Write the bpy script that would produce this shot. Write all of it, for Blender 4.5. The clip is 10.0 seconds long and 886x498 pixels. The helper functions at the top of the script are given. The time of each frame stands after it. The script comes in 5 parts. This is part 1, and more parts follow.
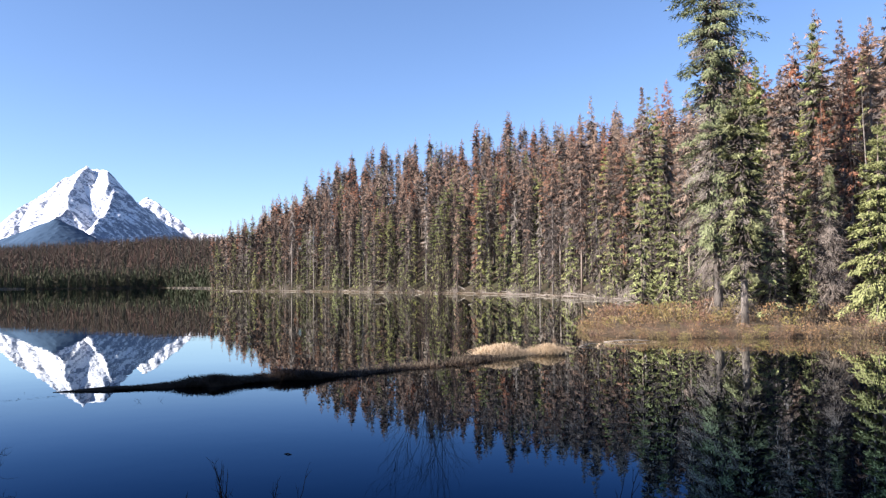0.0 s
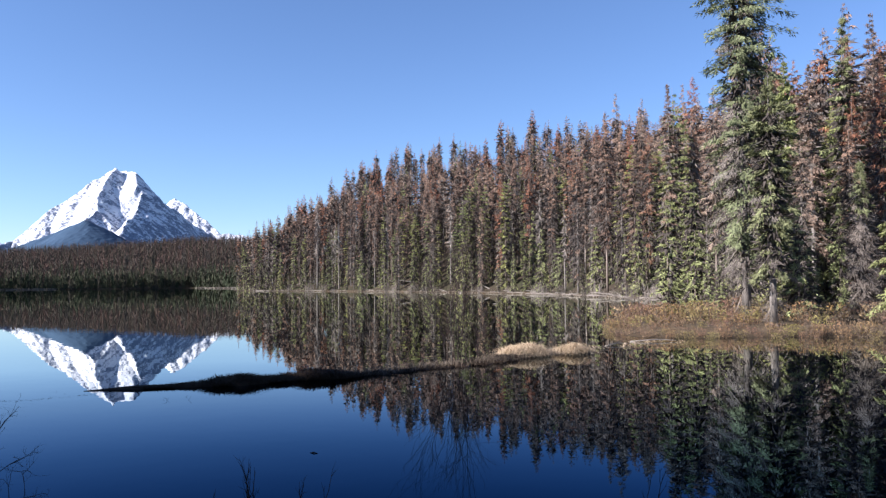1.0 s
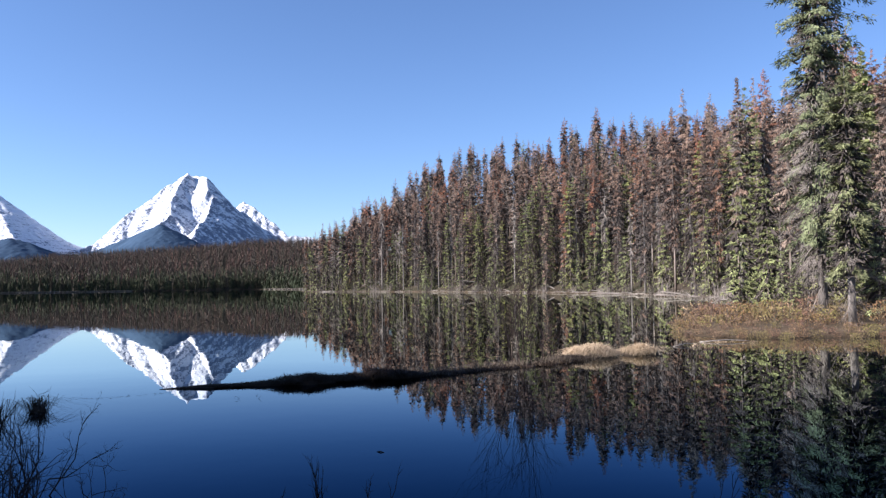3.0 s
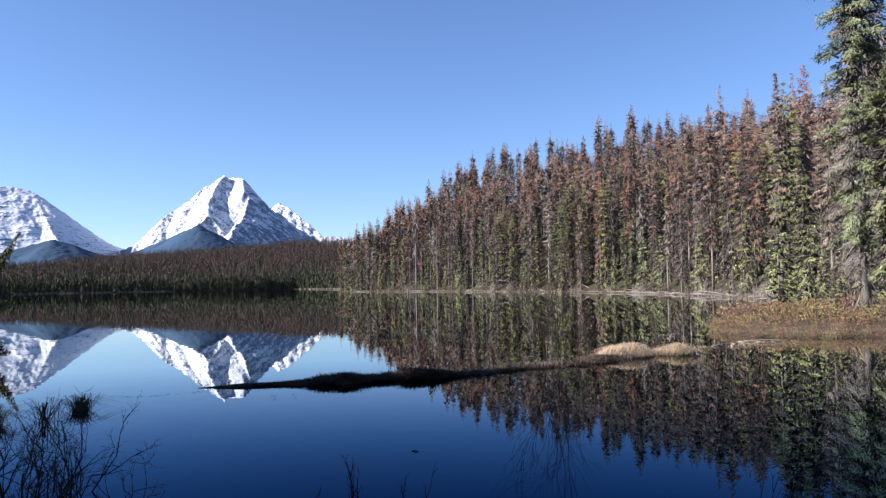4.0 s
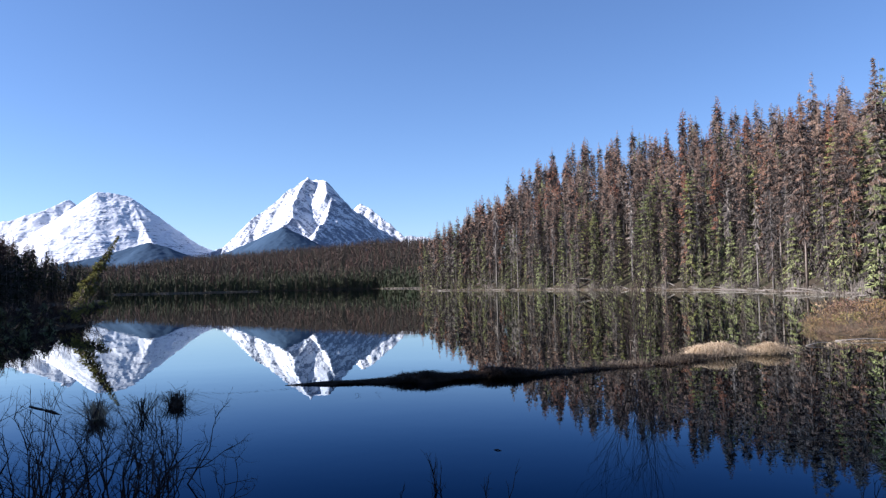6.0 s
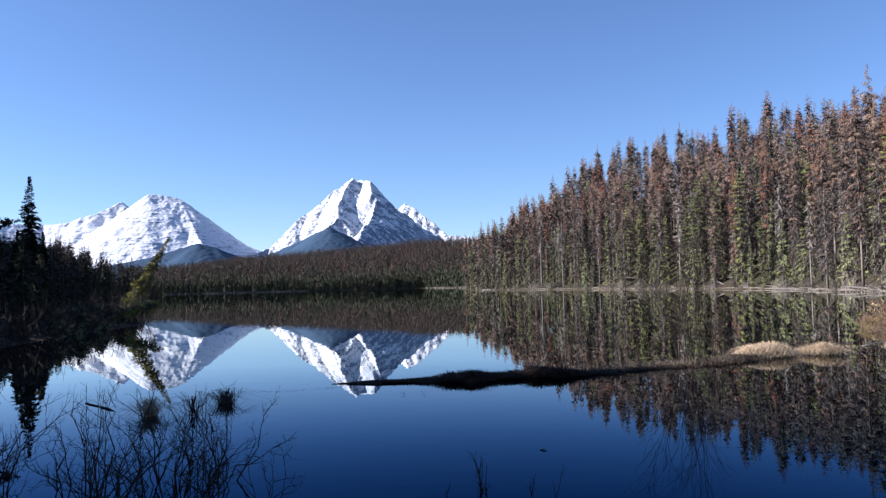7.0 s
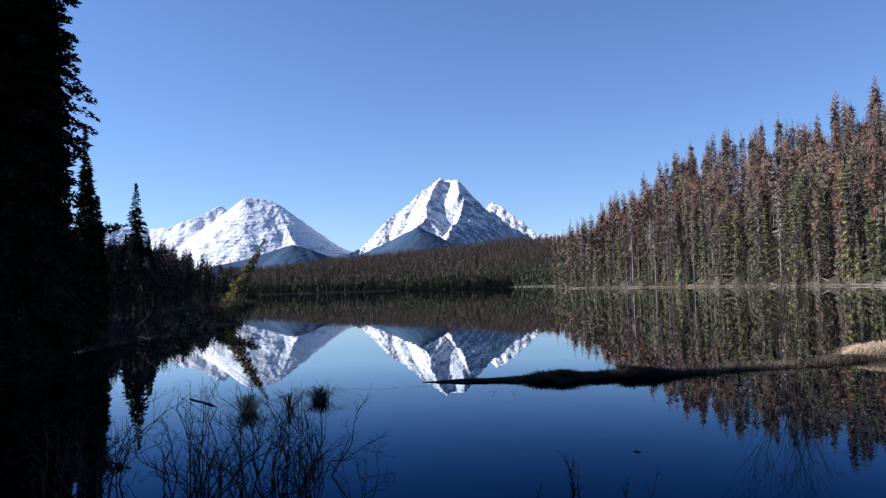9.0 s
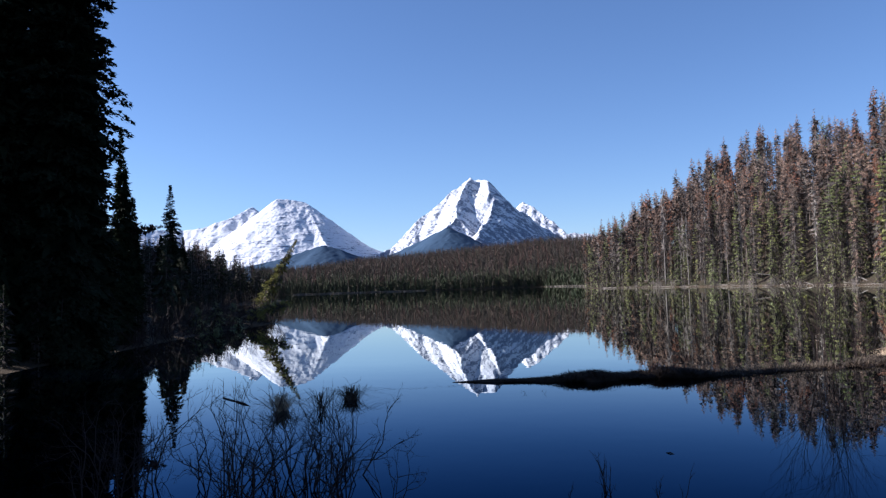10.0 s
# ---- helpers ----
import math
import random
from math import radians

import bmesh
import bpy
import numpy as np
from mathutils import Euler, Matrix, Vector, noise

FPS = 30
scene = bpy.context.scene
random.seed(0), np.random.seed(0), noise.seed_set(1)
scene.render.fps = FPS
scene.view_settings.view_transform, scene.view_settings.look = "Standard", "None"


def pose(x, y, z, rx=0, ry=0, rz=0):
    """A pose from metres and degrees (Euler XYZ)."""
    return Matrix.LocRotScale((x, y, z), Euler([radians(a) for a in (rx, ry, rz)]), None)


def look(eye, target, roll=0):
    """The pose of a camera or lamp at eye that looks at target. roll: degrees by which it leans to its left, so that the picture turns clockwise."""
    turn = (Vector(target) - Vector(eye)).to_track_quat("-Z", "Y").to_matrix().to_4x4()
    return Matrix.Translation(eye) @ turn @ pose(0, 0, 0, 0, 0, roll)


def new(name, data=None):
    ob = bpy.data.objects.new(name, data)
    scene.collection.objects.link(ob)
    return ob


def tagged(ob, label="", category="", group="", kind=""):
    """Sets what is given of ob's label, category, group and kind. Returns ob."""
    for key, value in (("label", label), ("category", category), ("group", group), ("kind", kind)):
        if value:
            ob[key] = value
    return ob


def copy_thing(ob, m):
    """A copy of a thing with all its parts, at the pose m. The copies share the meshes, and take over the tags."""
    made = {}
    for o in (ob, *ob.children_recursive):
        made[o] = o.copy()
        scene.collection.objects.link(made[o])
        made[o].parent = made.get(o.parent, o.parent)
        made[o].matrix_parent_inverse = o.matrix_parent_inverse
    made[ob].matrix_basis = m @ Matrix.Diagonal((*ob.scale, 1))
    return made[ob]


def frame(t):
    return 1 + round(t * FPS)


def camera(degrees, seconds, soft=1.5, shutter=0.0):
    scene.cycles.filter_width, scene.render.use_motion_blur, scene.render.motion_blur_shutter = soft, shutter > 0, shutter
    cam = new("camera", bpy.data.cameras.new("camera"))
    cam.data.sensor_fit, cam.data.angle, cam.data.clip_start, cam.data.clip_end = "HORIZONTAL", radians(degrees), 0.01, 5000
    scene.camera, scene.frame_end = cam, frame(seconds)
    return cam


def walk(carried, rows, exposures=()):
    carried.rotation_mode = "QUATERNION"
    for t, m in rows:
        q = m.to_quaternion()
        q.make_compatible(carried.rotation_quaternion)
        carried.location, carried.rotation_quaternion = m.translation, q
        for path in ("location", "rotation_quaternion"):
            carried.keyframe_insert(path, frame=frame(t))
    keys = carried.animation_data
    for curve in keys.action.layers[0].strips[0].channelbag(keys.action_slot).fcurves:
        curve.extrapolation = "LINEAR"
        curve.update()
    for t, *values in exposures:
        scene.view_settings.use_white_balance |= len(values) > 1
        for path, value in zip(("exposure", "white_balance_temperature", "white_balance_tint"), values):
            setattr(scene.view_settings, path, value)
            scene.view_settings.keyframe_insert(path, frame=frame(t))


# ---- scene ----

# camera on a tripod on the bank, 2.4 m above the lake, panning to the left
EYE = (0.0, 0.0, 2.4)
cam = camera(59.75, 10.0, soft=1.3)
TURNS = [
    (0.0, 92.547, 0.275, 0.012),
    (0.5, 92.523, 0.333, 0.839),
    (1.0, 92.525, 0.410, 1.833),
    (1.5, 92.531, 0.484, 2.949),
    (2.0, 92.558, 0.577, 4.154),
    (2.5, 92.578, 0.644, 5.370),
    (4.0, 92.592, 0.865, 9.097),
    (4.5, 92.593, 0.929, 10.466),
    (5.0, 92.590, 1.053, 11.919),
    (5.5, 92.594, 1.171, 13.459),
    (7.0, 92.641, 1.366, 18.368),
    (7.5, 92.660, 1.476, 20.032),
    (8.0, 92.682, 1.548, 21.791),
    (8.5, 92.702, 1.696, 23.399),
    (9.0, 92.736, 1.743, 24.945),
    (9.5, 92.768, 1.767, 26.292),
    (10.0, 92.807, 1.815, 27.190),
]
walk(cam, [(t, pose(*EYE, rx, ry, rz)) for t, rx, ry, rz in TURNS], exposures=[
    (0.0, 1.85, 6250, 18), (0.5, 1.60, 5900, 18), (2.5, 1.54, 5850, 18), (4.0, 1.53, 5850, 18), (4.5, 1.45, 5750, 18), (5.5, 1.40, 5700, 18), (7.0, 1.40, 5700, 18), (7.5, 1.20, 5570, 18), (8.5, 1.21, 5570, 18), (9.0, 1.22, 5600, 18), (10.0, 1.22, 5650, 18)])

# ---- light ----
SUN_AZ, SUN_EL = -111.0, 29.0      # degrees clockwise from +y, degrees above the horizon
world = bpy.data.worlds.new("world")
scene.world = world
world.use_nodes = True
wn = world.node_tree.nodes
sky = wn.new("ShaderNodeTexSky")
sky.sky_type = "NISHITA"
sky.sun_disc = False
sky.sun_elevation = radians(SUN_EL)
sky.sun_rotation = radians(SUN_AZ % 360)
sky.altitude = 1200
sky.air_density = 1.0
sky.dust_density = 0.35
sky.ozone_density = 4.0
wn["Background"].inputs["Strength"].default_value = 0.06
world.node_tree.links.new(sky.outputs[0], wn["Background"].inputs["Color"])
sa, se = radians(SUN_AZ), radians(SUN_EL)
to_sun = Vector((math.sin(sa) * math.cos(se), math.cos(sa) * math.cos(se), math.sin(se)))
sun_data = bpy.data.lights.new("sun", "SUN")
sun_data.energy, sun_data.angle, sun_data.color = 5.0, radians(0.53), (1.0, 0.92, 0.80)
sun = new("sun", sun_data)
sun.matrix_world = look(to_sun * 100, (0, 0, 0))


# ---- materials ----
def material(name, rough=0.8, spec=0.3):
    m = bpy.data.materials.new(name)
    m.use_nodes = True
    b = m.node_tree.nodes["Principled BSDF"]
    b.inputs["Roughness"].default_value = rough
    b.inputs["Specular IOR Level"].default_value = spec
    return m, m.node_tree.nodes, m.node_tree.links, b


def ramp(nodes, stops, constant=False):
    r = nodes.new("ShaderNodeValToRGB")
    e = r.color_ramp.elements
    while len(e) < len(stops):
        e.new(0.5)
    for el, (p, c) in zip(e, stops):
        el.position, el.color = p, (*c, 1)
    if constant:
        r.color_ramp.interpolation = "CONSTANT"
    return r


def noise_node(nodes, links, scale, detail=4.0, rough=0.55, coord=None, distort=0.0):
    n = nodes.new("ShaderNodeTexNoise")
    n.inputs["Scale"].default_value = scale
    n.inputs["Detail"].default_value = detail
    n.inputs["Roughness"].default_value = rough
    n.inputs["Distortion"].default_value = distort
    if coord is not None:
        links.new(coord, n.inputs["Vector"])
    return n


def maths(nodes, links, op, a, b):
    n = nodes.new("ShaderNodeMath")
    n.operation = op
    for i, v in enumerate((a, b)):
        if isinstance(v, (int, float)):
            n.inputs[i].default_value = v
        else:
            links.new(v, n.inputs[i])
    return n.outputs[0]


def mixed(nodes, links, fac, a, b, blend="MIX"):
    n = nodes.new("ShaderNodeMix")
    n.data_type, n.blend_type = "RGBA", blend
    for i, v in ((0, fac), (6, a), (7, b)):
        if isinstance(v, (int, float)):
            n.inputs[i].default_value = v
        elif isinstance(v, tuple):
            n.inputs[i].default_value = (*v, 1)
        else:
            links.new(v, n.inputs[i])
    return n.outputs[2]


def foliage(name, stops, low=0.55, high=1.45, rough=0.7, through_light=0.07, gloss=0.12):
    """Needles or leaves: one tone a tree, with a spread from spray to spray."""
    m, n, l, b = material(name, rough, gloss)
    info, att, geo = n.new("ShaderNodeObjectInfo"), n.new("ShaderNodeAttribute"), n.new("ShaderNodeNewGeometry")
    att.attribute_name = "tint"
    tone = maths(n, l, "FRACT", maths(n, l, "ADD", info.outputs["Random"], att.outputs["Fac"]), 0)
    r = ramp(n, stops)
    l.new(tone, r.inputs[0])
    v = maths(n, l, "ADD", maths(n, l, "MULTIPLY", geo.outputs["Random Per Island"], 0.5 * (high - low)), 0.5 + 0.5 * low)
    tc = n.new("ShaderNodeTexCoord")
    clump = noise_node(n, l, 1.1, 2, 0.6, tc.outputs["Object"])
    v = maths(n, l, "MULTIPLY", v, maths(n, l, "ADD", maths(n, l, "MULTIPLY", clump.outputs[0], 1.5 * (high - low)), 1.0 - 0.75 * (high - low)))
    comb = n.new("ShaderNodeCombineColor")
    for i in range(3):
        l.new(v, comb.inputs[i])
    col = mixed(n, l, 1.0, r.outputs[0], comb.outputs[0], "MULTIPLY")
    l.new(col, b.inputs["Base Color"])
    tr = n.new("ShaderNodeBsdfTranslucent")
    l.new(col, tr.inputs["Color"])
    mx = n.new("ShaderNodeMixShader")
    mx.inputs[0].default_value = through_light
    l.new(b.outputs[0], mx.inputs[1])
    l.new(tr.outputs[0], mx.inputs[2])
    l.new(mx.outputs[0], n["Material Output"].inputs["Surface"])
    return m


NEEDLE_DEAD = foliage("rust_needles", [(0.0, (0.235, 0.098, 0.056)), (0.12, (0.230, 0.108, 0.066)), (0.22, (0.284, 0.196, 0.142)), (0.42, (0.238, 0.156, 0.112)),
                                       (0.58, (0.140, 0.096, 0.073)), (0.74, (0.300, 0.224, 0.170)), (0.90, (0.240, 0.134, 0.087)), (1.0, (0.242, 0.104, 0.060))], 0.4, 1.6, 0.75, 0.05)
NEEDLE_GREEN = foliage("spruce_needles", [(0.0, (0.130, 0.149, 0.060)), (0.35, (0.190, 0.204, 0.076)), (0.6, (0.242, 0.247, 0.086)),
                                          (0.8, (0.162, 0.188, 0.078)), (1.0, (0.216, 0.230, 0.086))], 0.35, 1.65)
NEEDLE_OLIVE = foliage("olive_needles", [(0.0, (0.146, 0.160, 0.078)), (0.5, (0.166, 0.174, 0.086)), (1.0, (0.148, 0.168, 0.088))], 0.4, 1.6)
NEEDLE_FRESH = foliage("young_spruce_needles", [(0.0, (0.176, 0.196, 0.086)), (0.4, (0.246, 0.264, 0.108)), (0.7, (0.228, 0.254, 0.119)), (1.0, (0.288, 0.290, 0.110))], 0.4, 1.6)
# darker copy of the spruce needles for shaded trees, shade put into its colour
NEEDLE_SHADED = foliage("shaded_spruce_needles", [(0.0, (0.016, 0.022, 0.012)), (0.6, (0.021, 0.029, 0.014)), (1.0, (0.017, 0.022, 0.013))], gloss=0.03)
NEEDLE_BRIGHT = foliage("fresh_needles", [(0.0, (0.180, 0.198, 0.085)), (0.5, (0.222, 0.228, 0.092)), (1.0, (0.162, 0.192, 0.092))])
NEEDLE_MOSS = foliage("mossy_needles", [(0.0, (0.21, 0.195, 0.055)), (0.5, (0.17, 0.168, 0.05)), (1.0, (0.24, 0.215, 0.062))], 0.5, 1.4, through_light=0.1)
TWIG_GREY = foliage("grey_twigs", [(0.0, (0.215, 0.185, 0.160)), (0.5, (0.160, 0.138, 0.118)), (1.0, (0.255, 0.225, 0.195))], 0.6, 1.3, 0.85, 0.05)
NEEDLE_COVE = foliage("shore_needles", [(0.0, (0.0275, 0.0378, 0.0195)), (0.5, (0.045, 0.054, 0.0286)), (1.0, (0.0375, 0.0351, 0.0234))], 0.7, 1.3)
NEEDLE_FAR = foliage("distant_needles", [(0.0, (0.115, 0.068, 0.054)), (0.22, (0.072, 0.050, 0.040)), (0.38, (0.026, 0.030, 0.018)), (0.55, (0.090, 0.073, 0.062)), (0.7, (0.042, 0.046, 0.026)),
                                         (0.85, (0.105, 0.060, 0.047)), (1.0, (0.022, 0.027, 0.016))], 0.85, 1.15)
LEAF_SHRUB = foliage("autumn_leaves", [(0.0, (0.225, 0.140, 0.070)), (0.25, (0.165, 0.095, 0.070)), (0.45, (0.250, 0.180, 0.105)), (0.65, (0.205, 0.180, 0.060)), (0.8, (0.140, 0.082, 0.062)), (1.0, (0.240, 0.160, 0.065))], 0.3, 1.7)
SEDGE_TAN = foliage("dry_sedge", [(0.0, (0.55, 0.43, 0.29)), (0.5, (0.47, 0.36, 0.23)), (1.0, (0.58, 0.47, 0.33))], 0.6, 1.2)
SEDGE_GREY = foliage("faded_grass", [(0.0, (0.150, 0.115, 0.082)), (0.5, (0.112, 0.085, 0.062)), (1.0, (0.165, 0.135, 0.100))], 0.5, 1.3)
SEDGE_PALE = foliage("bleached_grass", [(0.0, (0.26, 0.23, 0.19)), (0.5, (0.20, 0.175, 0.14)), (1.0, (0.30, 0.27, 0.225))], 0.5, 1.3)
# sedge colour lowered to carry the shade that lies over the bar
SEDGE_DARK = foliage("shaded_sedge", [(0.0, (0.03, 0.021, 0.015)), (1.0, (0.045, 0.03, 0.019))], 0.5, 1.4)
# dark twig colour that paints the shade between the branches
TWIG_BROWN = foliage("inner_shade_twigs", [(0.0, (0.050, 0.042, 0.037)), (1.0, (0.078, 0.066, 0.058))], 0.6, 1.3, 0.85, 0.0)
TWIG_DARK = foliage("shrub_and_shaded_twigs", [(0.0, (0.03, 0.022, 0.02)), (1.0, (0.045, 0.032, 0.028))], 0.6, 1.3, 0.8, 0.0)


def bark(name, dark, light, scale=6.0):
    m, n, l, b = material(name, 0.9, 0.2)
    tc = n.new("ShaderNodeTexCoord")
    mp = n.new("ShaderNodeMapping")
    mp.inputs["Scale"].default_value = (1, 1, 0.22)
    l.new(tc.outputs["Object"], mp.inputs[0])
    n1 = noise_node(n, l, scale, 6, 0.65, mp.outputs[0])
    n2 = noise_node(n, l, 0.7, 3, 0.5, tc.outputs["Object"])
    r = ramp(n, [(0.3, dark), (0.7, light)])
    l.new(maths(n, l, "ADD", maths(n, l, "MULTIPLY", n1.outputs[0], 0.7), maths(n, l, "MULTIPLY", n2.outputs[0], 0.3)), r.inputs[0])
    l.new(r.outputs[0], b.inputs["Base Color"])
    bp = n.new("ShaderNodeBump")
    bp.inputs["Strength"].default_value, bp.inputs["Distance"].default_value = 0.6, 0.02
    l.new(n1.outputs[0], bp.inputs["Height"])
    l.new(bp.outputs[0], b.inputs["Normal"])
    return m


BARK = bark("pine_bark", (0.10, 0.078, 0.062), (0.26, 0.215, 0.18))
BARK_PALE = bark("weathered_bark", (0.09, 0.08, 0.07), (0.27, 0.245, 0.22), 9.0)
# wet wood in the water; on bank trunks the dark tone paints their shade
BARK_DARK = bark("wet_and_shaded_bark", (0.03, 0.024, 0.02), (0.08, 0.065, 0.055))
DRIFTWOOD = bark("driftwood_grain", (0.12, 0.105, 0.09), (0.29, 0.26, 0.23), 10)


def ground_material():
    m, n, l, b = material("forest_floor", 0.95, 0.15)
    geo, sep = n.new("ShaderNodeNewGeometry"), n.new("ShaderNodeSeparateXYZ")
    l.new(geo.outputs["Position"], sep.inputs[0])
    big = noise_node(n, l, 0.22, 5, 0.6, geo.outputs["Position"])
    fine = noise_node(n, l, 3.0, 6, 0.7, geo.outputs["Position"])
    floor = ramp(n, [(0.25, (0.02, 0.016, 0.011)), (0.5, (0.042, 0.032, 0.022)), (0.75, (0.085, 0.066, 0.046))])
    l.new(fine.outputs[0], floor.inputs[0])
    moss = ramp(n, [(0.45, (0.0, 0.0, 0.0)), (0.62, (1, 1, 1))])
    l.new(big.outputs[0], moss.inputs[0])
    land = mixed(n, l, moss.outputs[0], floor.outputs[0], (0.03, 0.032, 0.015))
    grass = ramp(n, [(0.3, (0.05, 0.036, 0.022)), (0.6, (0.105, 0.076, 0.048)), (0.8, (0.20, 0.155, 0.105))])
    l.new(fine.outputs[0], grass.inputs[0])
    level = maths(n, l, "ADD", sep.outputs[2], maths(n, l, "MULTIPLY", big.outputs[0], -0.55))
    edge = ramp(n, [(0.0, (1, 1, 1)), (0.12, (0, 0, 0))])
    l.new(level, edge.inputs[0])
    # pale grass only toward the sunlit shore; the shaded shore stays painted dark
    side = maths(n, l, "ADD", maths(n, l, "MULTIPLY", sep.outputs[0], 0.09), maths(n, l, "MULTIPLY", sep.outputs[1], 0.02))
    sunny_side = ramp(n, [(0.0, (0, 0, 0)), (0.8, (1, 1, 1))])
    l.new(side, sunny_side.inputs[0])
    col = mixed(n, l, maths(n, l, "MULTIPLY", edge.outputs[0], sunny_side.outputs[0]), land, grass.outputs[0])
    wet = ramp(n, [(0.03, (1, 1, 1)), (0.2, (0, 0, 0))])
    l.new(sep.outputs[2], wet.inputs[0])
    l.new(mixed(n, l, wet.outputs[0], col, (0.06, 0.043, 0.026)), b.inputs["Base Color"])
    bp = n.new("ShaderNodeBump")
    bp.inputs["Strength"].default_value, bp.inputs["Distance"].default_value = 0.7, 0.15
    l.new(fine.outputs[0], bp.inputs["Height"])
    l.new(bp.outputs[0], b.inputs["Normal"])
    return m


def water_material():
    m, n, l, b = material("lake_water", 0.6, 0.0)
    b.inputs["Base Color"].default_value = (0.0001, 0.0006, 0.0022, 1)
    geo = n.new("ShaderNodeNewGeometry")
    n1 = noise_node(n, l, 0.9, 2, 0.5, geo.outputs["Position"])
    n2 = noise_node(n, l, 0.12, 3, 0.5, geo.outputs["Position"])
    bp = n.new("ShaderNodeBump")
    bp.inputs["Strength"].default_value, bp.inputs["Distance"].default_value = 1.0, 0.0011
    l.new(maths(n, l, "ADD", n1.outputs[0], maths(n, l, "MULTIPLY", n2.outputs[0], 2.0)), bp.inputs["Height"])
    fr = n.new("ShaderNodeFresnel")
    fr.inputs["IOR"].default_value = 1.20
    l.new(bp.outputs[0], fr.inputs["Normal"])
    # reflection colour painted by angle: steeper ones turn deep blue
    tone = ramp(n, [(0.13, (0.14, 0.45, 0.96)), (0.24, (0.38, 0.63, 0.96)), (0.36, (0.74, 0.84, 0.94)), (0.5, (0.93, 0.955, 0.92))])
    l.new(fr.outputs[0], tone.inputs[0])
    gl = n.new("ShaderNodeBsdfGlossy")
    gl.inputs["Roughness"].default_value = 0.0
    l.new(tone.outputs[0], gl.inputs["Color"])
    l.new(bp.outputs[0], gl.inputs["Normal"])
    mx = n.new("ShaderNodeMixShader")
    # reflection strength set by hand, dimmer at steep angles
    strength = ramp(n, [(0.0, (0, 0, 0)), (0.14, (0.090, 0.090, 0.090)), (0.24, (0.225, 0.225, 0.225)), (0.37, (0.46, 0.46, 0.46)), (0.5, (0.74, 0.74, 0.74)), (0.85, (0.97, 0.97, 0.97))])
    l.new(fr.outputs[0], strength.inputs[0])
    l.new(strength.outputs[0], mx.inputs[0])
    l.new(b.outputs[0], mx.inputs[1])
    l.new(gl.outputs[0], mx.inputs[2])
    l.new(mx.outputs[0], n["Material Output"].inputs["Surface"])
    return m


def mountain_material(name, stretch, turn, scale, bare, right_thin):
    m, n, l, b = material(name, 0.75, 0.25)
    geo = n.new("ShaderNodeNewGeometry")
    sn, sp = n.new("ShaderNodeSeparateXYZ"), n.new("ShaderNodeSeparateXYZ")
    l.new(geo.outputs["Normal"], sn.inputs[0])
    l.new(geo.outputs["Position"], sp.inputs[0])
    mp = n.new("ShaderNodeMapping")
    mp.vector_type = "TEXTURE"
    mp.inputs["Scale"].default_value = stretch
    mp.inputs["Rotation"].default_value = turn
    l.new(geo.outputs["Position"], mp.inputs[0])
    strata = noise_node(n, l, scale, 7, 0.68, mp.outputs[0], 0.4)
    fine = noise_node(n, l, 0.1, 6, 0.7, geo.outputs["Position"])
    rock = ramp(n, [(0.3, (0.11, 0.135, 0.19)), (0.7, (0.26, 0.29, 0.35))])
    l.new(fine.outputs[0], rock.inputs[0])
    cover = maths(n, l, "ADD", maths(n, l, "MULTIPLY", sn.outputs[2], 0.85), maths(n, l, "MULTIPLY", strata.outputs[0], 2.1))
    cover = maths(n, l, "ADD", cover, maths(n, l, "MULTIPLY", fine.outputs[0], 1.1))
    # faces turned to +x hold less snow
    cover = maths(n, l, "SUBTRACT", cover, maths(n, l, "MULTIPLY", sn.outputs[0], right_thin))
    cover = maths(n, l, "ADD", cover, maths(n, l, "MULTIPLY", sp.outputs[2], 0.00055))
    sm = ramp(n, [(0.0, (0, 0, 0)), (1.0, (1, 1, 1))])
    l.new(maths(n, l, "MULTIPLY", maths(n, l, "SUBTRACT", cover, bare), 7.0), sm.inputs[0])
    l.new(mixed(n, l, sm.outputs[0], rock.outputs[0], (0.63, 0.65, 0.69)), b.inputs["Base Color"])
    bp = n.new("ShaderNodeBump")
    bp.inputs["Strength"].default_value, bp.inputs["Distance"].default_value = 1.0, 2.5
    l.new(strata.outputs[0], bp.inputs["Height"])
    l.new(bp.outputs[0], b.inputs["Normal"])
    return m


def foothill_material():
    m, n, l, b = material("hazed_conifer_slope", 0.95, 0.1)
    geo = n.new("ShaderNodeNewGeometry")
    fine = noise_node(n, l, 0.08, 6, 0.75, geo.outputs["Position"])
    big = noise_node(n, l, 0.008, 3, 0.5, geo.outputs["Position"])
    # blue of distant haze mixed into the conifer colours
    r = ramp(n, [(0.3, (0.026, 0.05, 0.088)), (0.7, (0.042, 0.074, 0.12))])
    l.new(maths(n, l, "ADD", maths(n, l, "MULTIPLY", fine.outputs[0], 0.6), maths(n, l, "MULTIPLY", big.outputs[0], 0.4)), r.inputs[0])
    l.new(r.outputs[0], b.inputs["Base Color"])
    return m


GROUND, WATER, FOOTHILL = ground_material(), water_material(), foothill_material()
SNOW = mountain_material("snow_and_gullied_rock", (2.6, 1.3, 0.42), (0.0, 0.62, 0.0), 0.034, 2.13, 0.19)
SNOW_BANDED = mountain_material("snow_and_banded_rock", (6.0, 6.0, 0.30), (0.03, 0.07, 0.0), 0.046, 2.08, 0.10)


